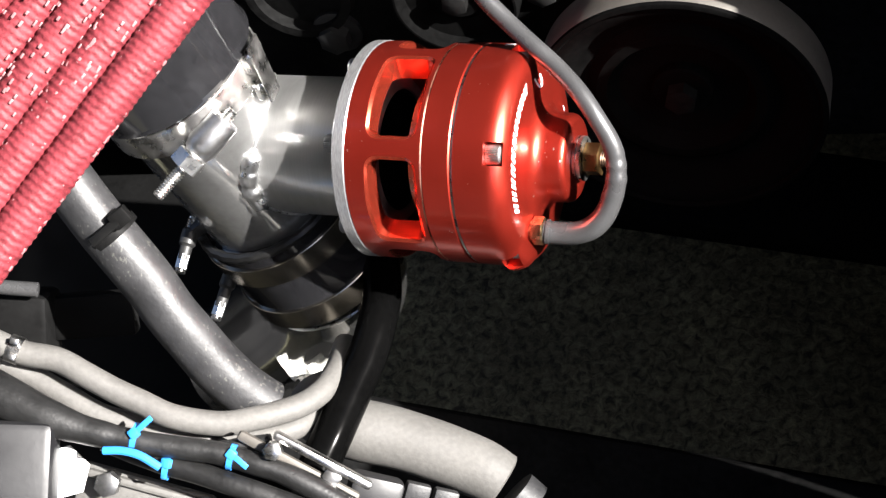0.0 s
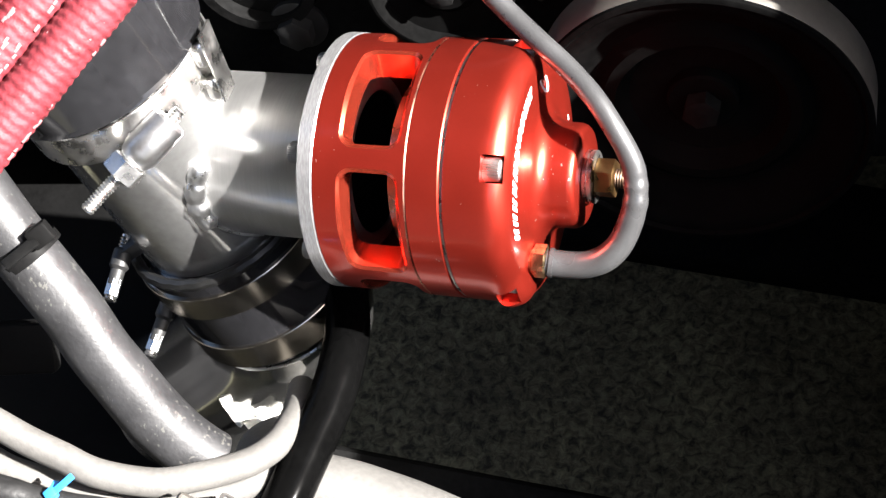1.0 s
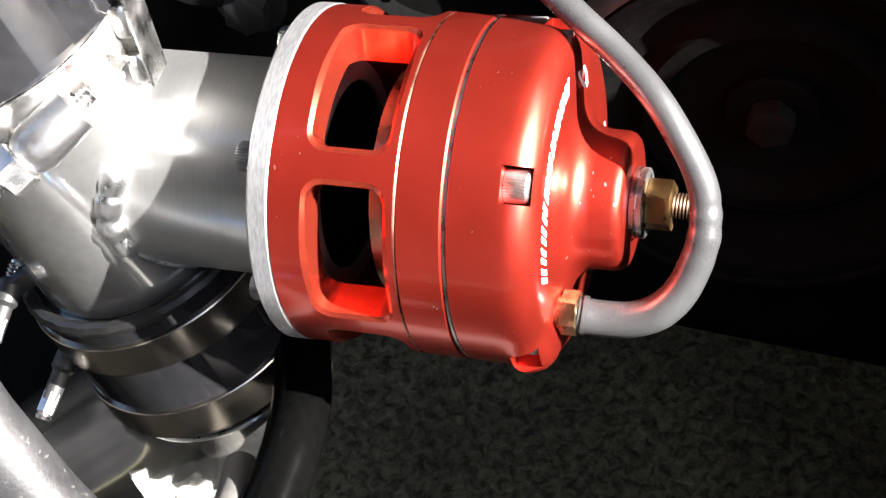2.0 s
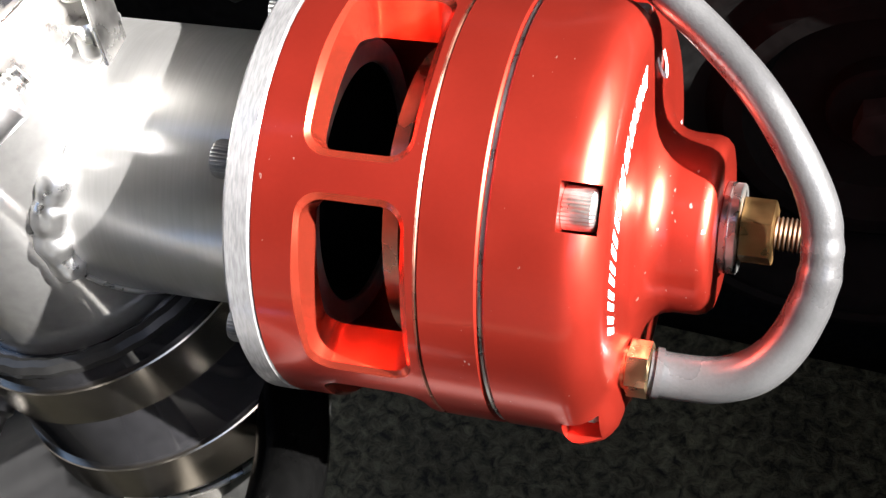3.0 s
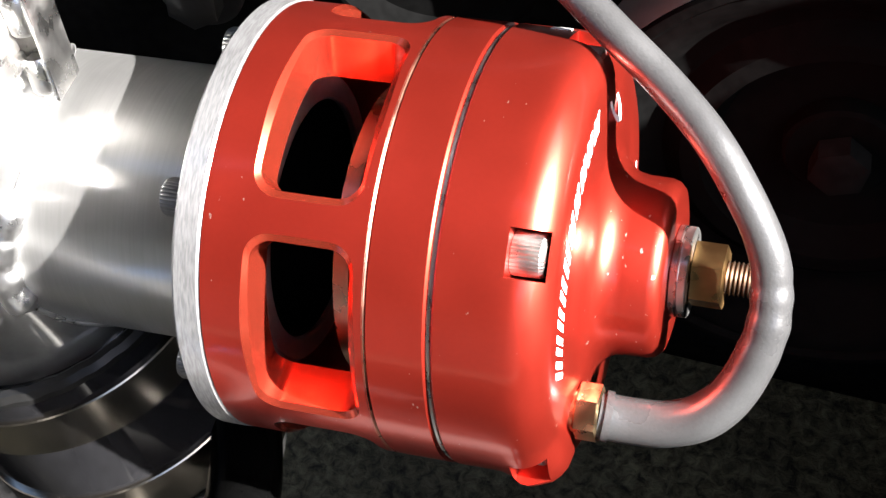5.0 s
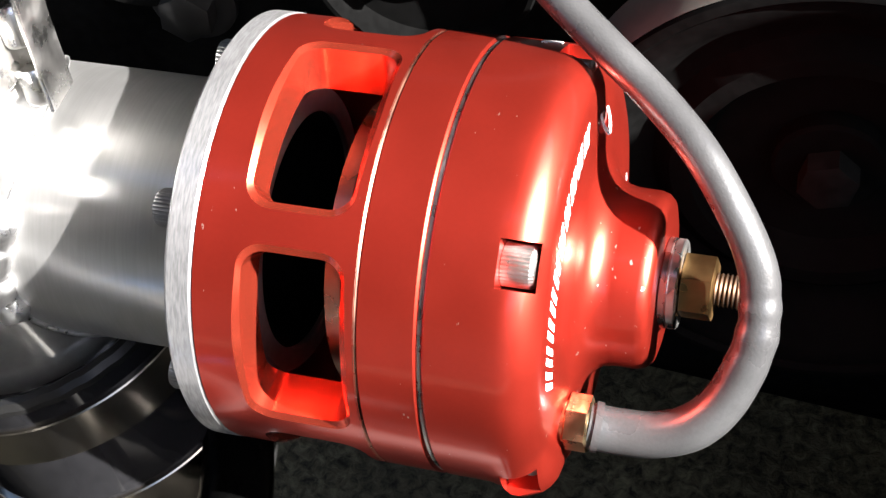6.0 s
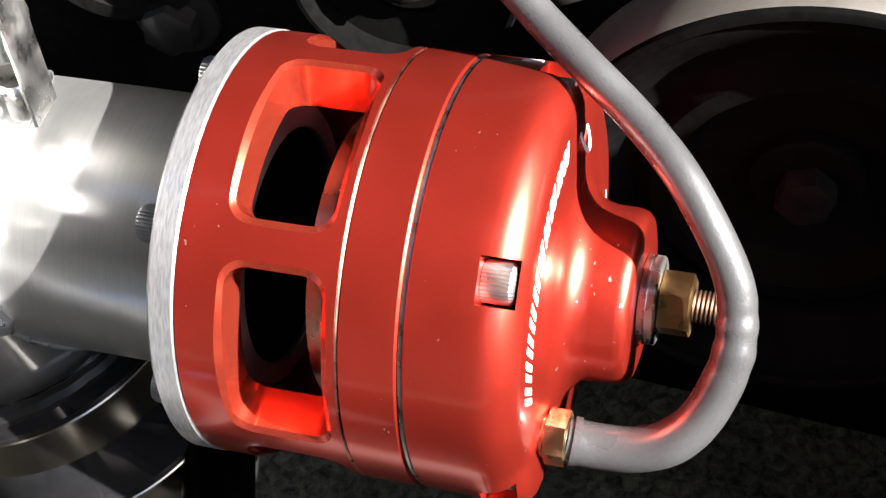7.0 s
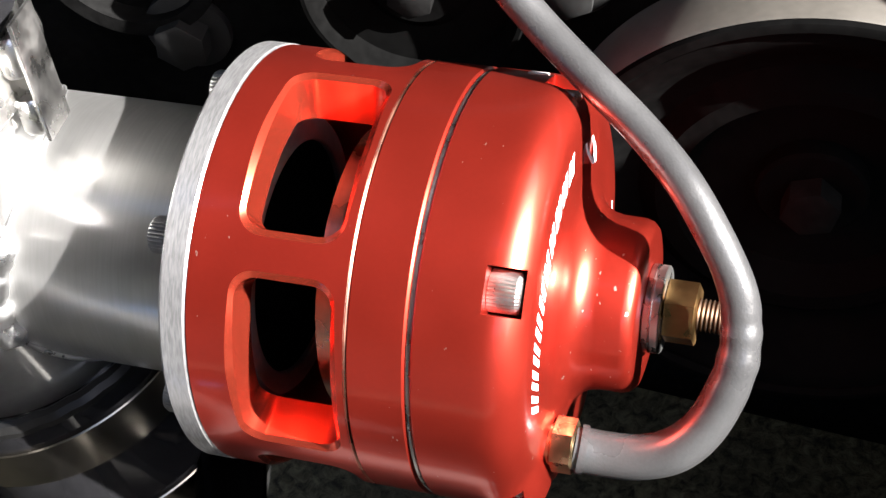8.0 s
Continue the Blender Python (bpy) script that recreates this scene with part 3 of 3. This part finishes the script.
def build_pipes():
    pipe = thing("intercooler_pipe", (-105, 0, 0), "polished aluminium pipe with a welded side branch", "pipe")
    part("branch", revolve([(-99, 33), (-24.7, 33), (-24.7, 30), (-99, 30)], closed=True, n=128), TURNED, pipe, "scratched bright branch pipe")
    # added sleeve, black in place of the shade inside the branch
    part("bore", revolve([(-80, 29.9), (-25, 29.9), (-25, 29.3), (-80, 29.3)], closed=True, n=64), MATTE, pipe, "black sleeve in the branch, added to keep its inside dark")
    part("main_tube", revolve([(-70, TUBE_R), (60, TUBE_R), (60, TUBE_R - 2.5), (-70, TUBE_R - 2.5)], tube_frame(0), 128, closed=True), ALU, pipe)
    # the bead follows the line where the two pipes meet
    bm = bmesh.new()
    line = []
    count = 190
    for k in range(count + 1):
        a = 2 * math.pi * k / count
        q = Vector((0, 33.4 * math.cos(a), 33.4 * math.sin(a)))
        # where the line through q along x leaves the main tube
        w = q - Vector((0, JOINT.y, JOINT.z))
        x_flat, w_flat = Vector((1, 0, 0)) - DOWN * DOWN.x, w - DOWN * DOWN.dot(w)
        qa, qb, qc = x_flat.dot(x_flat), x_flat.dot(w_flat), w_flat.dot(w_flat) - TUBE_R ** 2
        x = (-qb + math.sqrt(max(qb * qb - qa * qc, 0))) / qa
        line.append(Vector((JOINT.x + x, q.y, q.z)))
    thick = lambda t: 0.7 + 3.3 * min(1, max(0, (0.085 - abs(t - 0.385)) / 0.02))
    tube(line, lambda t: thick(t) * (1.0 + 0.16 * abs(math.sin(t * count * math.pi / 7.4 + 0.6 * noise.noise((t * 30, 1, 0)))) * (thick(t) > 2) + 0.08 * noise.noise((t * 60, 0, 0))), 16, 2, bm)
    part("weld_bead", bm, WELD, pipe, "rippled weld bead")
    away = Vector((-0.74, -0.30, -0.60)).normalized()
    low = [along_tube(66), along_tube(84), along_tube(96), along_tube(106) + away * 8, along_tube(112) + away * 26, along_tube(114) + away * 60, along_tube(114) + away * 130]
    elbow = thing("lower_elbow", along_tube(110), "polished aluminium elbow below a black coupler", "pipe")
    part("bend", tube(low, 38.6, 72, 8), SHADED_ALU, elbow)
    bm = bmesh.new()
    ring = [along_tube(96) + tube_frame(0).to_3x3() @ Vector((0, 40.0 * math.cos(a), 40.0 * math.sin(a))) for a in np.linspace(0, 2 * math.pi, 60)]
    tube(ring, 1.2, 8, 1, bm)
    part("bead_ring", bm, WELD, elbow)
    for a, b, r, up in ((-215, -60, 43.0, True), (33, 91, 43.4, False)):
        c = thing("hose_coupler", along_tube((a + b) / 2), "glossy black silicone coupler on the aluminium pipe", "coupler", "couplers on the pipe")
        prof = [(a, 37.3), (a, r - 1), (a + 1, r), (b - 2.5, r), (b - 0.6, r + (0.9 if up else 0)), (b, r - 0.2), (b, 37.3)]
        part("sleeve", revolve(prof, tube_frame(0), 128, closed=True), GLOSS, c)
        bm = bmesh.new()
        edge = b if up else a
        around_lip = [(k / 90 * 2 * math.pi, 41.6 + 0.25 * math.sin(k * 2.1)) for k in range(91)]
        lip = [along_tube(edge) + tube_frame(0).to_3x3() @ Vector((0, r_lip * math.cos(k), r_lip * math.sin(k))) for k, r_lip in around_lip]
        tube(lip, 0.9 if up else 2.6, 8, 1, bm)
        part("cut_edge", bm, STEEL if up else BLACK, c, "thin bright edge" if up else "rough black cut edge")
    for s0, s1, r, which in ((-58, -43, 40.6, 0), (40, 53.4, 43.9, 1), (75, 89, 43.9, 2)):
        build_clamp(s0, s1, r, which)


BOLT_LINES = (((-77, -12, 62), (-87, -25, 62), (-100, -42, 62)), ((-127, -50, -15), (-128, -59, -14), (-128, -65, -14)), ((-119, -65, -47), (-121, -77, -46), (-122, -83, -46)))


def build_clamp(s0, s1, r, which):
    c = thing("hose_clamp", along_tube((s0 + s1) / 2), "stainless T-bolt clamp round a black coupler", "hose clamp", "clamps on the couplers")
    band = [(s0, r - 0.8), (s0, r + 0.5), (s0 + 0.4, r + 0.8), (s1 - 0.4, r + 0.8), (s1, r + 0.5), (s1, r - 0.8)]
    part("band", revolve(band, tube_frame(0), 128, closed=True), BAND if which else CHROME, c, "shiny stainless band")
    a, b, e = (Vector(q) for q in BOLT_LINES[which])
    d = (e - a).normalized()
    f = frame_along(a, d)
    n = (b - a).length
    bolt = part("bolt", revolve([(-14, 0), (-14, 2.4)] + [(-13 + k * 0.7, 2.9 if k % 2 else 2.3) for k in range(int(((e - a).length + 13) / 0.7))] + [((e - a).length, 2.4), ((e - a).length + 0.6, 0)], f, 16), CHROME if which == 0 else STEEL, c, "threaded steel bolt")
    bright = which == 0
    part("nut", prism(6, 6.6 if bright else 2.7, n - 4, n + 4, f, 0.8, 0.2), CHROME if bright else STEEL, bolt, "hex nut")
    if bright:
        roll = [(-9, 0), (-9, 6.2), (-8, 7.2), (n - 9, 7.6), (n - 5.4, 6.4), (n - 4.2, 5.4), (n - 4.2, 0)]
    else:
        roll = [(-8, 0), (-8, 3.2), (-7, 4.0), (0, 4.2), (1.5, 3.1), (n - 1.0, 3.0), (n - 0.6, 0)]
    part("trunnion", revolve(roll, f, 32), SILVER if bright else DARK, c, "rolled steel trunnion" if bright else "black rolled trunnion")
    centre = along_tube((s0 + s1) / 2)
    for end in (-8, n - 8) if bright else (-5,):
        inward = centre - (a + d * end)
        inward -= DOWN * inward.dot(DOWN)
        m = frame_along(a + d * end + inward * 0.16, inward, DOWN)
        part("loop", block((16, 1.6 if bright else 5, (s1 - s0) * (0.8 if bright else 0.5)), m, 0.5), CHROME if bright else DARK, c, "folded band loop")


def build_top_clamp():
    """The second clamp's bridge over the coupler, seen beside the branch pipe."""
    c = thing("clamp_bridge", (-67, 21, 51), "bright steel clamp bridge with rolled pins", "hose clamp")
    a, b = Vector((-68, 26, 58)), Vector((-66, 16, 45))
    f = frame_along(a, b - a)
    part("pin", revolve([(-2, 0), (-2, 3.4), (-1, 4), (7, 4), (8, 3.4), (8, 0)], f, 24), CHROME, c)
    part("pin", revolve([(14, 0), (14, 3.2), (15, 3.6), (22, 3.6), (23, 3.0), (23, 0)], f, 24), CHROME, c)
    part("strap", block((30, 1.2, 13), f @ Matrix.Translation((9, 3.6, -2)), 0.4), CHROME, c)


def build_vacuum_hose():
    h = thing("vacuum_hose", (62, -34, 0), "grey rubber vacuum hose looped from a brass fitting", "hose")
    pts = [(63.0, -34.8, 1.5), (70.0, -34.8, 0.0), (78.1, -34.1, -0.0), (86.3, -30.9, 2.0), (92.5, -24.0, 5.9), (96.7, -12.9, 12.8), (96.5, -3.1, 17.6), (94.3, 3.6, 22.4), (88.7, 12.0, 28.0), (80.4, 22.3, 30.5), (69.6, 32.5, 30.9), (56.2, 43.0, 32.2), (43.1, 53.5, 33.7), (31.4, 63.9, 38.4), (14.4, 82.1, 46.6), (-6.9, 100.7, 52.1)]
    def r(t):
        bend = math.exp(-((t - 0.36) / 0.05) ** 2)
        return 5.2 - 1.15 * min(1, max(0, (t - 0.2) / 0.3)) + bend * 0.16 * math.sin(t * 170)
    part("tube", tube(pts, r, 28, 12, wall=1.6), HOSE, h)
    part("crimp_ring", revolve([(0, 5.2), (0, 5.7), (1.6, 5.7), (1.6, 5.2)], frame_along((64.2, -34.8, 1.3), (1, 0, -0.2)), 32, closed=True), HOSE, h)


# ---- hoses and wiring round the pipe ----
def build_hoses():
    h = thing("radiator_hose", (-45, -127, 36), "scuffed grey rubber hose with a black cable tie", "hose")
    pts = [(-154, -8, 99), (-147, -22, 92), (-141, -35, 83), (-133, -46, 75), (-124, -58, 65), (-115, -69, 55), (-107, -79, 46), (-99, -91, 36), (-91, -101, 26), (-84, -110, 16), (-76, -118, 6), (-69, -123, -2), (-64, -126, -8)]
    part("tube", tube(pts, lambda t: 12.5 + 0.15 * math.sin(t * 19) - 3.0 * max(0, (t - 0.985) / 0.015) ** 2, 40, 24, wall=2.4), RUBBER, h)
    m = frame_along((-121, -60, 62), (6, -7, -7))
    tie = part("cable_tie", revolve([(-2, 12.6), (-2, 13.5), (2, 13.5), (2, 12.6)], m, 48, closed=True), MATTE, h, "black cable tie")
    part("tie_head", block((8, 9, 6), frame_along((-109, -55, 75), (6, -7, -7)), 1), MATTE, tie)
    part("tie_tail", block((15, 4.5, 1.4), frame_along((-114, -63, 78), (10, 11, -2)), 0.4), MATTE, tie)
    h = thing("coolant_hose", (-110, -131, 5), "dusty pale grey rubber hose in a long curve", "hose")
    pts = [(-208, -105, 81), (-188, -111, 73), (-173, -114, 67), (-159, -118, 60), (-144, -119, 53), (-131, -124, 48), (-119, -129, 42), (-107, -133, 36), (-95, -137, 31), (-83, -138, 24), (-72, -137, 17), (-62, -133, 10), (-53, -128, 1), (-46, -122, -8), (-42, -114, -17), (-43, -102, -31), (-51, -88, -53)]
    part("tube", tube(pts, 5.8, 28, 8), DUSTY, h)
    f = frame_along((-162, -117, 61), (8, -2, -4))
    clip = part("spring_clip", revolve([(-3, 5.7), (-3, 6.5), (3, 6.5), (3, 5.7)], f, 32, closed=True), STEEL, h, "spring steel hose clip")
    part("clip_ear", block((4, 3, 9), f @ Matrix.Translation((0, 4, 5.5)), 0.6), STEEL, clip)
    part("clip_ear", block((4, 3, 7), f @ Matrix.Translation((1, -3, 6)), 0.6), STEEL, clip)
    h = thing("coolant_hose", (-119, -142, -13), "dusty pale grey rubber hose below another", "hose")
    pts = [(-214, -111, 72), (-194, -116, 63), (-174, -123, 55), (-159, -128, 47), (-143, -135, 40), (-129, -141, 33), (-112, -144, 23), (-94, -146, 14), (-73, -144, 2), (-59, -138, -8), (-51, -132, -16), (-49, -123, -27)]
    part("tube", tube(pts, 5.8, 28, 8), DUSTY, h)
    h = thing("lower_hose", (-19, -131, -58), "wide dusty beige rubber hose with a worn end", "hose")
    pts = [(-70, -112, -95), (-66, -118, -68), (-56, -124, -50), (-40, -129, -49), (-19, -131, -58), (2, -135, -67), (20, -140, -75), (30, -145, -80)]
    part("tube", tube(pts, lambda t: 16 - 1.5 * t + 0.3 * noise.noise((t * 9, 2, 0)), 40, 8), DUSTY, h)
    part("end_clamp", revolve([(0, 0), (0, 13), (10, 13.4), (10, 0)], frame_along((36, -150, -84), (10, -8, -6)), 32), RUBBER, h)
    h = thing("black_hose", (4, -91, 19), "glossy black hose curving below the valve", "hose")
    pts = [(-73, 1, -93), (-57, -18, -77), (-44, -37, -62), (-39, -49, -57), (-34, -62, -51), (-30, -76, -41), (-30, -92, -36), (-32, -107, -31), (-34, -121, -26), (-36, -135, -21), (-39, -149, -18), (-41, -165, -17), (-44, -184, -19)]
    part("tube", tube(pts, 9.8, 32, 8), SHINY, h)


def cable_tie(at, along, tail, r):
    t = thing("cable_tie", at, "bright blue nylon cable tie on black wiring", "cable tie", "blue cable ties")
    f = frame_along(at, along)
    part("loop", revolve([(-1.3, r), (-1.3, r + 1), (1.3, r + 1), (1.3, r)], f, 32, closed=True), BLUE, t)
    head = Vector(at) + Vector((0.40 * r, 0.25 * r, 0.95 * r))
    part("head", block((4.4, 4.4, 3.8), frame_along(head, tail), 0.7), BLUE, t)
    part("tail", block((Vector(tail).length, 2.6, 1.2), frame_along(head + Vector(tail) * 0.5, tail), 0.3), BLUE, t)


def build_wiring():
    w = thing("wiring_loom", (-93, -151, 48), "dusty black taped wiring loom", "wiring")
    pts = [(-194, -130, 75), (-175, -135, 67), (-156, -141, 61), (-140, -146, 56), (-125, -149, 50), (-113, -150, 45), (-99, -151, 39), (-85, -151, 33), (-70, -151, 27), (-56, -153, 21), (-41, -156, 15), (-24, -162, 7), (-7, -169, -1)]
    part("conduit", tube(pts, lambda t: 12.5 - 7.2 * min(1, t / 0.42) + 0.6 * noise.noise((t * 14, 0, 3)), 24, 10), PLASTIC, w)
    pts = [(-105, -155, 32), (-90, -153, 28), (-75, -150, 25), (-63, -146, 21), (-53, -143, 17), (-49, -142, 16)]
    part("conduit", tube(pts, lambda t: 3.0 + 0.2 * noise.noise((t * 17, 5, 3)), 20, 10), PLASTIC, w)
    w = thing("wiring_loom", (-70, -163, 24), "black split wiring conduit", "wiring")
    pts = [(-122, -155, 39), (-109, -157, 35), (-93, -159, 31), (-78, -161, 26), (-62, -164, 22), (-47, -167, 17), (-30, -171, 10)]
    part("conduit", tube(pts, lambda t: 2.2 + 3.0 * min(1, t / 0.35), 20, 10), PLASTIC, w)
    cable_tie((-104, -149, 41), (14, -1, -6), (7, 8, -1), 5.6)
    cable_tie((-91, -160, 31), (13, -1, -5), (-1, -7, -1), 5.2)
    cable_tie((-63, -152, 24), (15, -2, -6), (7, -5, -4), 5.0)
    t = thing("cable_tie", (-102, -157, 47), "long blue nylon strap lying on black wiring", "cable tie", "blue cable ties")
    part("strap", tube([(-113, -157, 51), (-105, -156, 49), (-97, -157, 46), (-89, -161, 41)], 1.9, 10, 6), BLUE, t)
    b = thing("white_tag", (-140, -167, 30), "plain white plastic tag beside the wiring", "tag")
    part("plate", prism(6, 11, -1.2, 1.2, frame_along((-140, -169, 39), (0.36, -0.17, 0.92)), 0.5, 0.3), PAPER, b)
    g = thing("fuse_cover", (-165, -175, 45), "smooth grey plastic cover", "cover")
    part("lid", block((62, 60, 24), Matrix.Translation((-164, -180, 62)) @ Euler((0.15, 0.42, 0.12)).to_matrix().to_4x4(), 4), GREY, g)
    a = thing("alternator_bracket", (-35, -152, 5), "bare aluminium bracket arm with a bolt", "bracket")
    f = frame_along((-36, -152, 10), (40, -17, -24))
    part("arm", block((62, 5, 5), f, 1.6), RIM, a)
    part("arm", block((50, 4, 9), f @ Matrix.Translation((8, 8, 2)), 1.5), STEEL, a)
    part("bolt_head", prism(6, 3.8, 0, 7, frame_along((-45, -146, 19), (0.3, -0.2, 0.9)), 0.7), CHROME, a, "bright hex bolt")
    part("bolt_head", prism(6, 4, 0, 5, frame_along((-22, -154, 2), (0.3, -0.2, 0.9)), 0.6), STEEL, a)
    k = thing("mounting_plate", (-111, -178, 12), "rough grey cast mounting plate with a hex bolt", "plate")
    f = frame_along((-111, -178, 12), (40, -6, -20), (0.36, -0.17, 0.92))
    part("casting", block((64, 24, 7), f, 2.5), DUSTY, k)
    part("rib", block((58, 4, 10), f @ Matrix.Translation((0, 8, 2)), 1.5), DUSTY, k)
    part("bolt", prism(6, 5.2, -1, 7, frame_along((-123, -171, 26), (0.36, -0.17, 0.92)), 0.8, 0.3), OXIDE, k, "dark hex bolt")
    c = thing("connector_block", (-18, -160, -38), "dirty grey plastic connector with clips", "connector")
    f = frame_along((-18, -160, -38), (40, -4, -26), (0.3, -0.2, 0.9))
    part("shell", block((26, 20, 14), f, 3), GREY, c)
    for x in (20, 34):
        part("clip", block((12, 9, 7), f @ Matrix.Translation((x, 6, 0)), 1.2), RUBBER, c, "dusty clip")
    e = thing("rod", (-180, -86, 40), "short pale grey metal rod", "rod")
    part("bar", tube([(-215, -86, 55), (-190, -87, 45), (-172, -86, 38)], 3.6, 16, 4), HOSE, e)
    e = thing("black_box", (-187, -105, 20), "dusty black plastic box", "box")
    part("shell", block((50, 36, 26), Matrix.Translation((-200, -103, 20)) @ Euler((0.4, 0.3, 0.1)).to_matrix().to_4x4(), 3), MATTE, e)
    part("lid", block((46, 22, 10), Matrix.Translation((-162, -92, 6)) @ Euler((0.5, 0.25, 0.2)).to_matrix().to_4x4(), 2), MATTE, e)
    e = thing("foil_patch", (-97, -97, -105), "bright crumpled heat shield below the elbow", "heat shield")
    bm = bmesh.new()
    bmesh.ops.create_grid(bm, x_segments=14, y_segments=8, size=0.5)
    for q in bm.verts:
        q.co = Vector((q.co.x * 30 + 4 * noise.noise(q.co * 4), q.co.y * 15 + 5 * noise.noise(q.co * 3 + Vector((5, 1, 0))), 5 * noise.noise(q.co * 5)))
    bmesh.ops.solidify(bm, geom=bm.faces[:], thickness=1.0)
    bm.transform(frame_along((-97, -97, -105), (0.36, -0.17, 0.92)) @ Matrix.Rotation(math.pi / 2, 4, "Y"))
    part("sheet", bm, FOIL, e)


def build_sleeves():
    """Hoses side by side in red woven sleeves: cross ribs, with pale threads laid over them."""
    start, end = Vector((-66, -120, 236)), Vector((14, 19, 227))
    d = (end - start).normalized()
    eye = Vector((0.36, -0.17, 0.92))
    side = d.cross(eye).normalized()
    if side.x > 0:
        side = -side
    out = side.cross(d).normalized()
    if out.z < 0:
        out = -out
    for k in range(7):
        base = start + side * (-3.0 + 13.4 * k) - out * (0.8 * (k % 2)) - d * 30
        tip = end + side * (-3.0 + 13.4 * k) - out * (0.8 * (k % 2)) + d * 40
        h = thing("sleeved_hose", base, "hose in a red woven sleeve with pale threads", "hose", "red sleeved hoses")
        n, length = 48, (tip - base).length
        rows = int(length / 0.55)
        bm = bmesh.new()
        rings = []
        for i in range(rows + 1):
            q = base + d * (length * i / rows) + out * (1.2 * math.sin(i * 0.008 + k))
            ring = []
            for j in range(n):
                a = 2 * math.pi * j / n
                lift = 0.19 * math.sin(i * 0.55 * 2 * math.pi / 2.7 + 0.9 * (j // 3 % 2)) + 0.14 * (j // 3 % 2) * math.sin(i * 0.7)
                r = 7.2 + lift + 0.25 * noise.noise((i * 0.06, j * 0.4, k))
                ring.append(bm.verts.new(q + (side * math.cos(a) + out * math.sin(a)) * r))
            rings.append(ring)
        for a, b in zip(rings, rings[1:]):
            for j in range(n):
                bm.faces.new((a[j], a[(j + 1) % n], b[(j + 1) % n], b[j]))
        bm.faces.new(rings[0])
        bm.faces.new(rings[-1])
        sleeve = part("sleeve", bm, WEAVE, h, flat=60)
        bm = bmesh.new()
        rng = random.Random(k)
        for _ in range(190):
            s, a = rng.uniform(0, length), radians(rng.choice((20, 48, 76, 104, 132, 160)) + rng.uniform(-4, 4))
            n_out = side * math.cos(a) + out * math.sin(a)
            q = base + d * s + n_out * 7.5
            m = frame_along(q, d, n_out)
            block((rng.uniform(1.4, 2.4), rng.uniform(0.7, 1.1), 0.6), m, 0.2, bm)
        tagged(part("thread", bm, THREAD, sleeve, "pale woven threads"), kind="stuff")


def build_frame():
    b = thing("bumper_beam", (80, -150, -290), "black bumper beam below the engine bay", "beam")
    m = frame_along((85, -140, -290), (203, -8, -84))
    part("beam", block((520, 60, 80), m, 8), ENGINE, b)
    r = thing("chassis_rail", (90, 90, -500), "black chassis rail under the engine", "rail")
    m = frame_along((85, 100, -525), (125, -1, -50))
    part("rail", block((700, 70, 60), m, 8), ENGINE, r)


def motions(piston):
    rows = [(0.0, 12.6), (2.2, 12.6), (3.3, 12.6), (3.4, 5.0), (3.5, 0.0), (3.6, 4.2), (3.7, 9.5), (3.8, 12.6), (3.9, 11.8), (4.0, 4.2), (4.1, 9.5), (4.2, 12.2), (4.3, 12.6), (8.0, 12.6)]
    walk(piston, [(t, pose(x * 0.001, 0, 0)) for t, x in rows])


build_ground()
build_bay()
build_off_side()
build_engine()
build_pulley()
valve_piston = build_valve()
build_pipes()
build_top_clamp()
build_vacuum_hose()
build_hoses()
build_wiring()
build_frame()
build_sleeves()
motions(valve_piston)
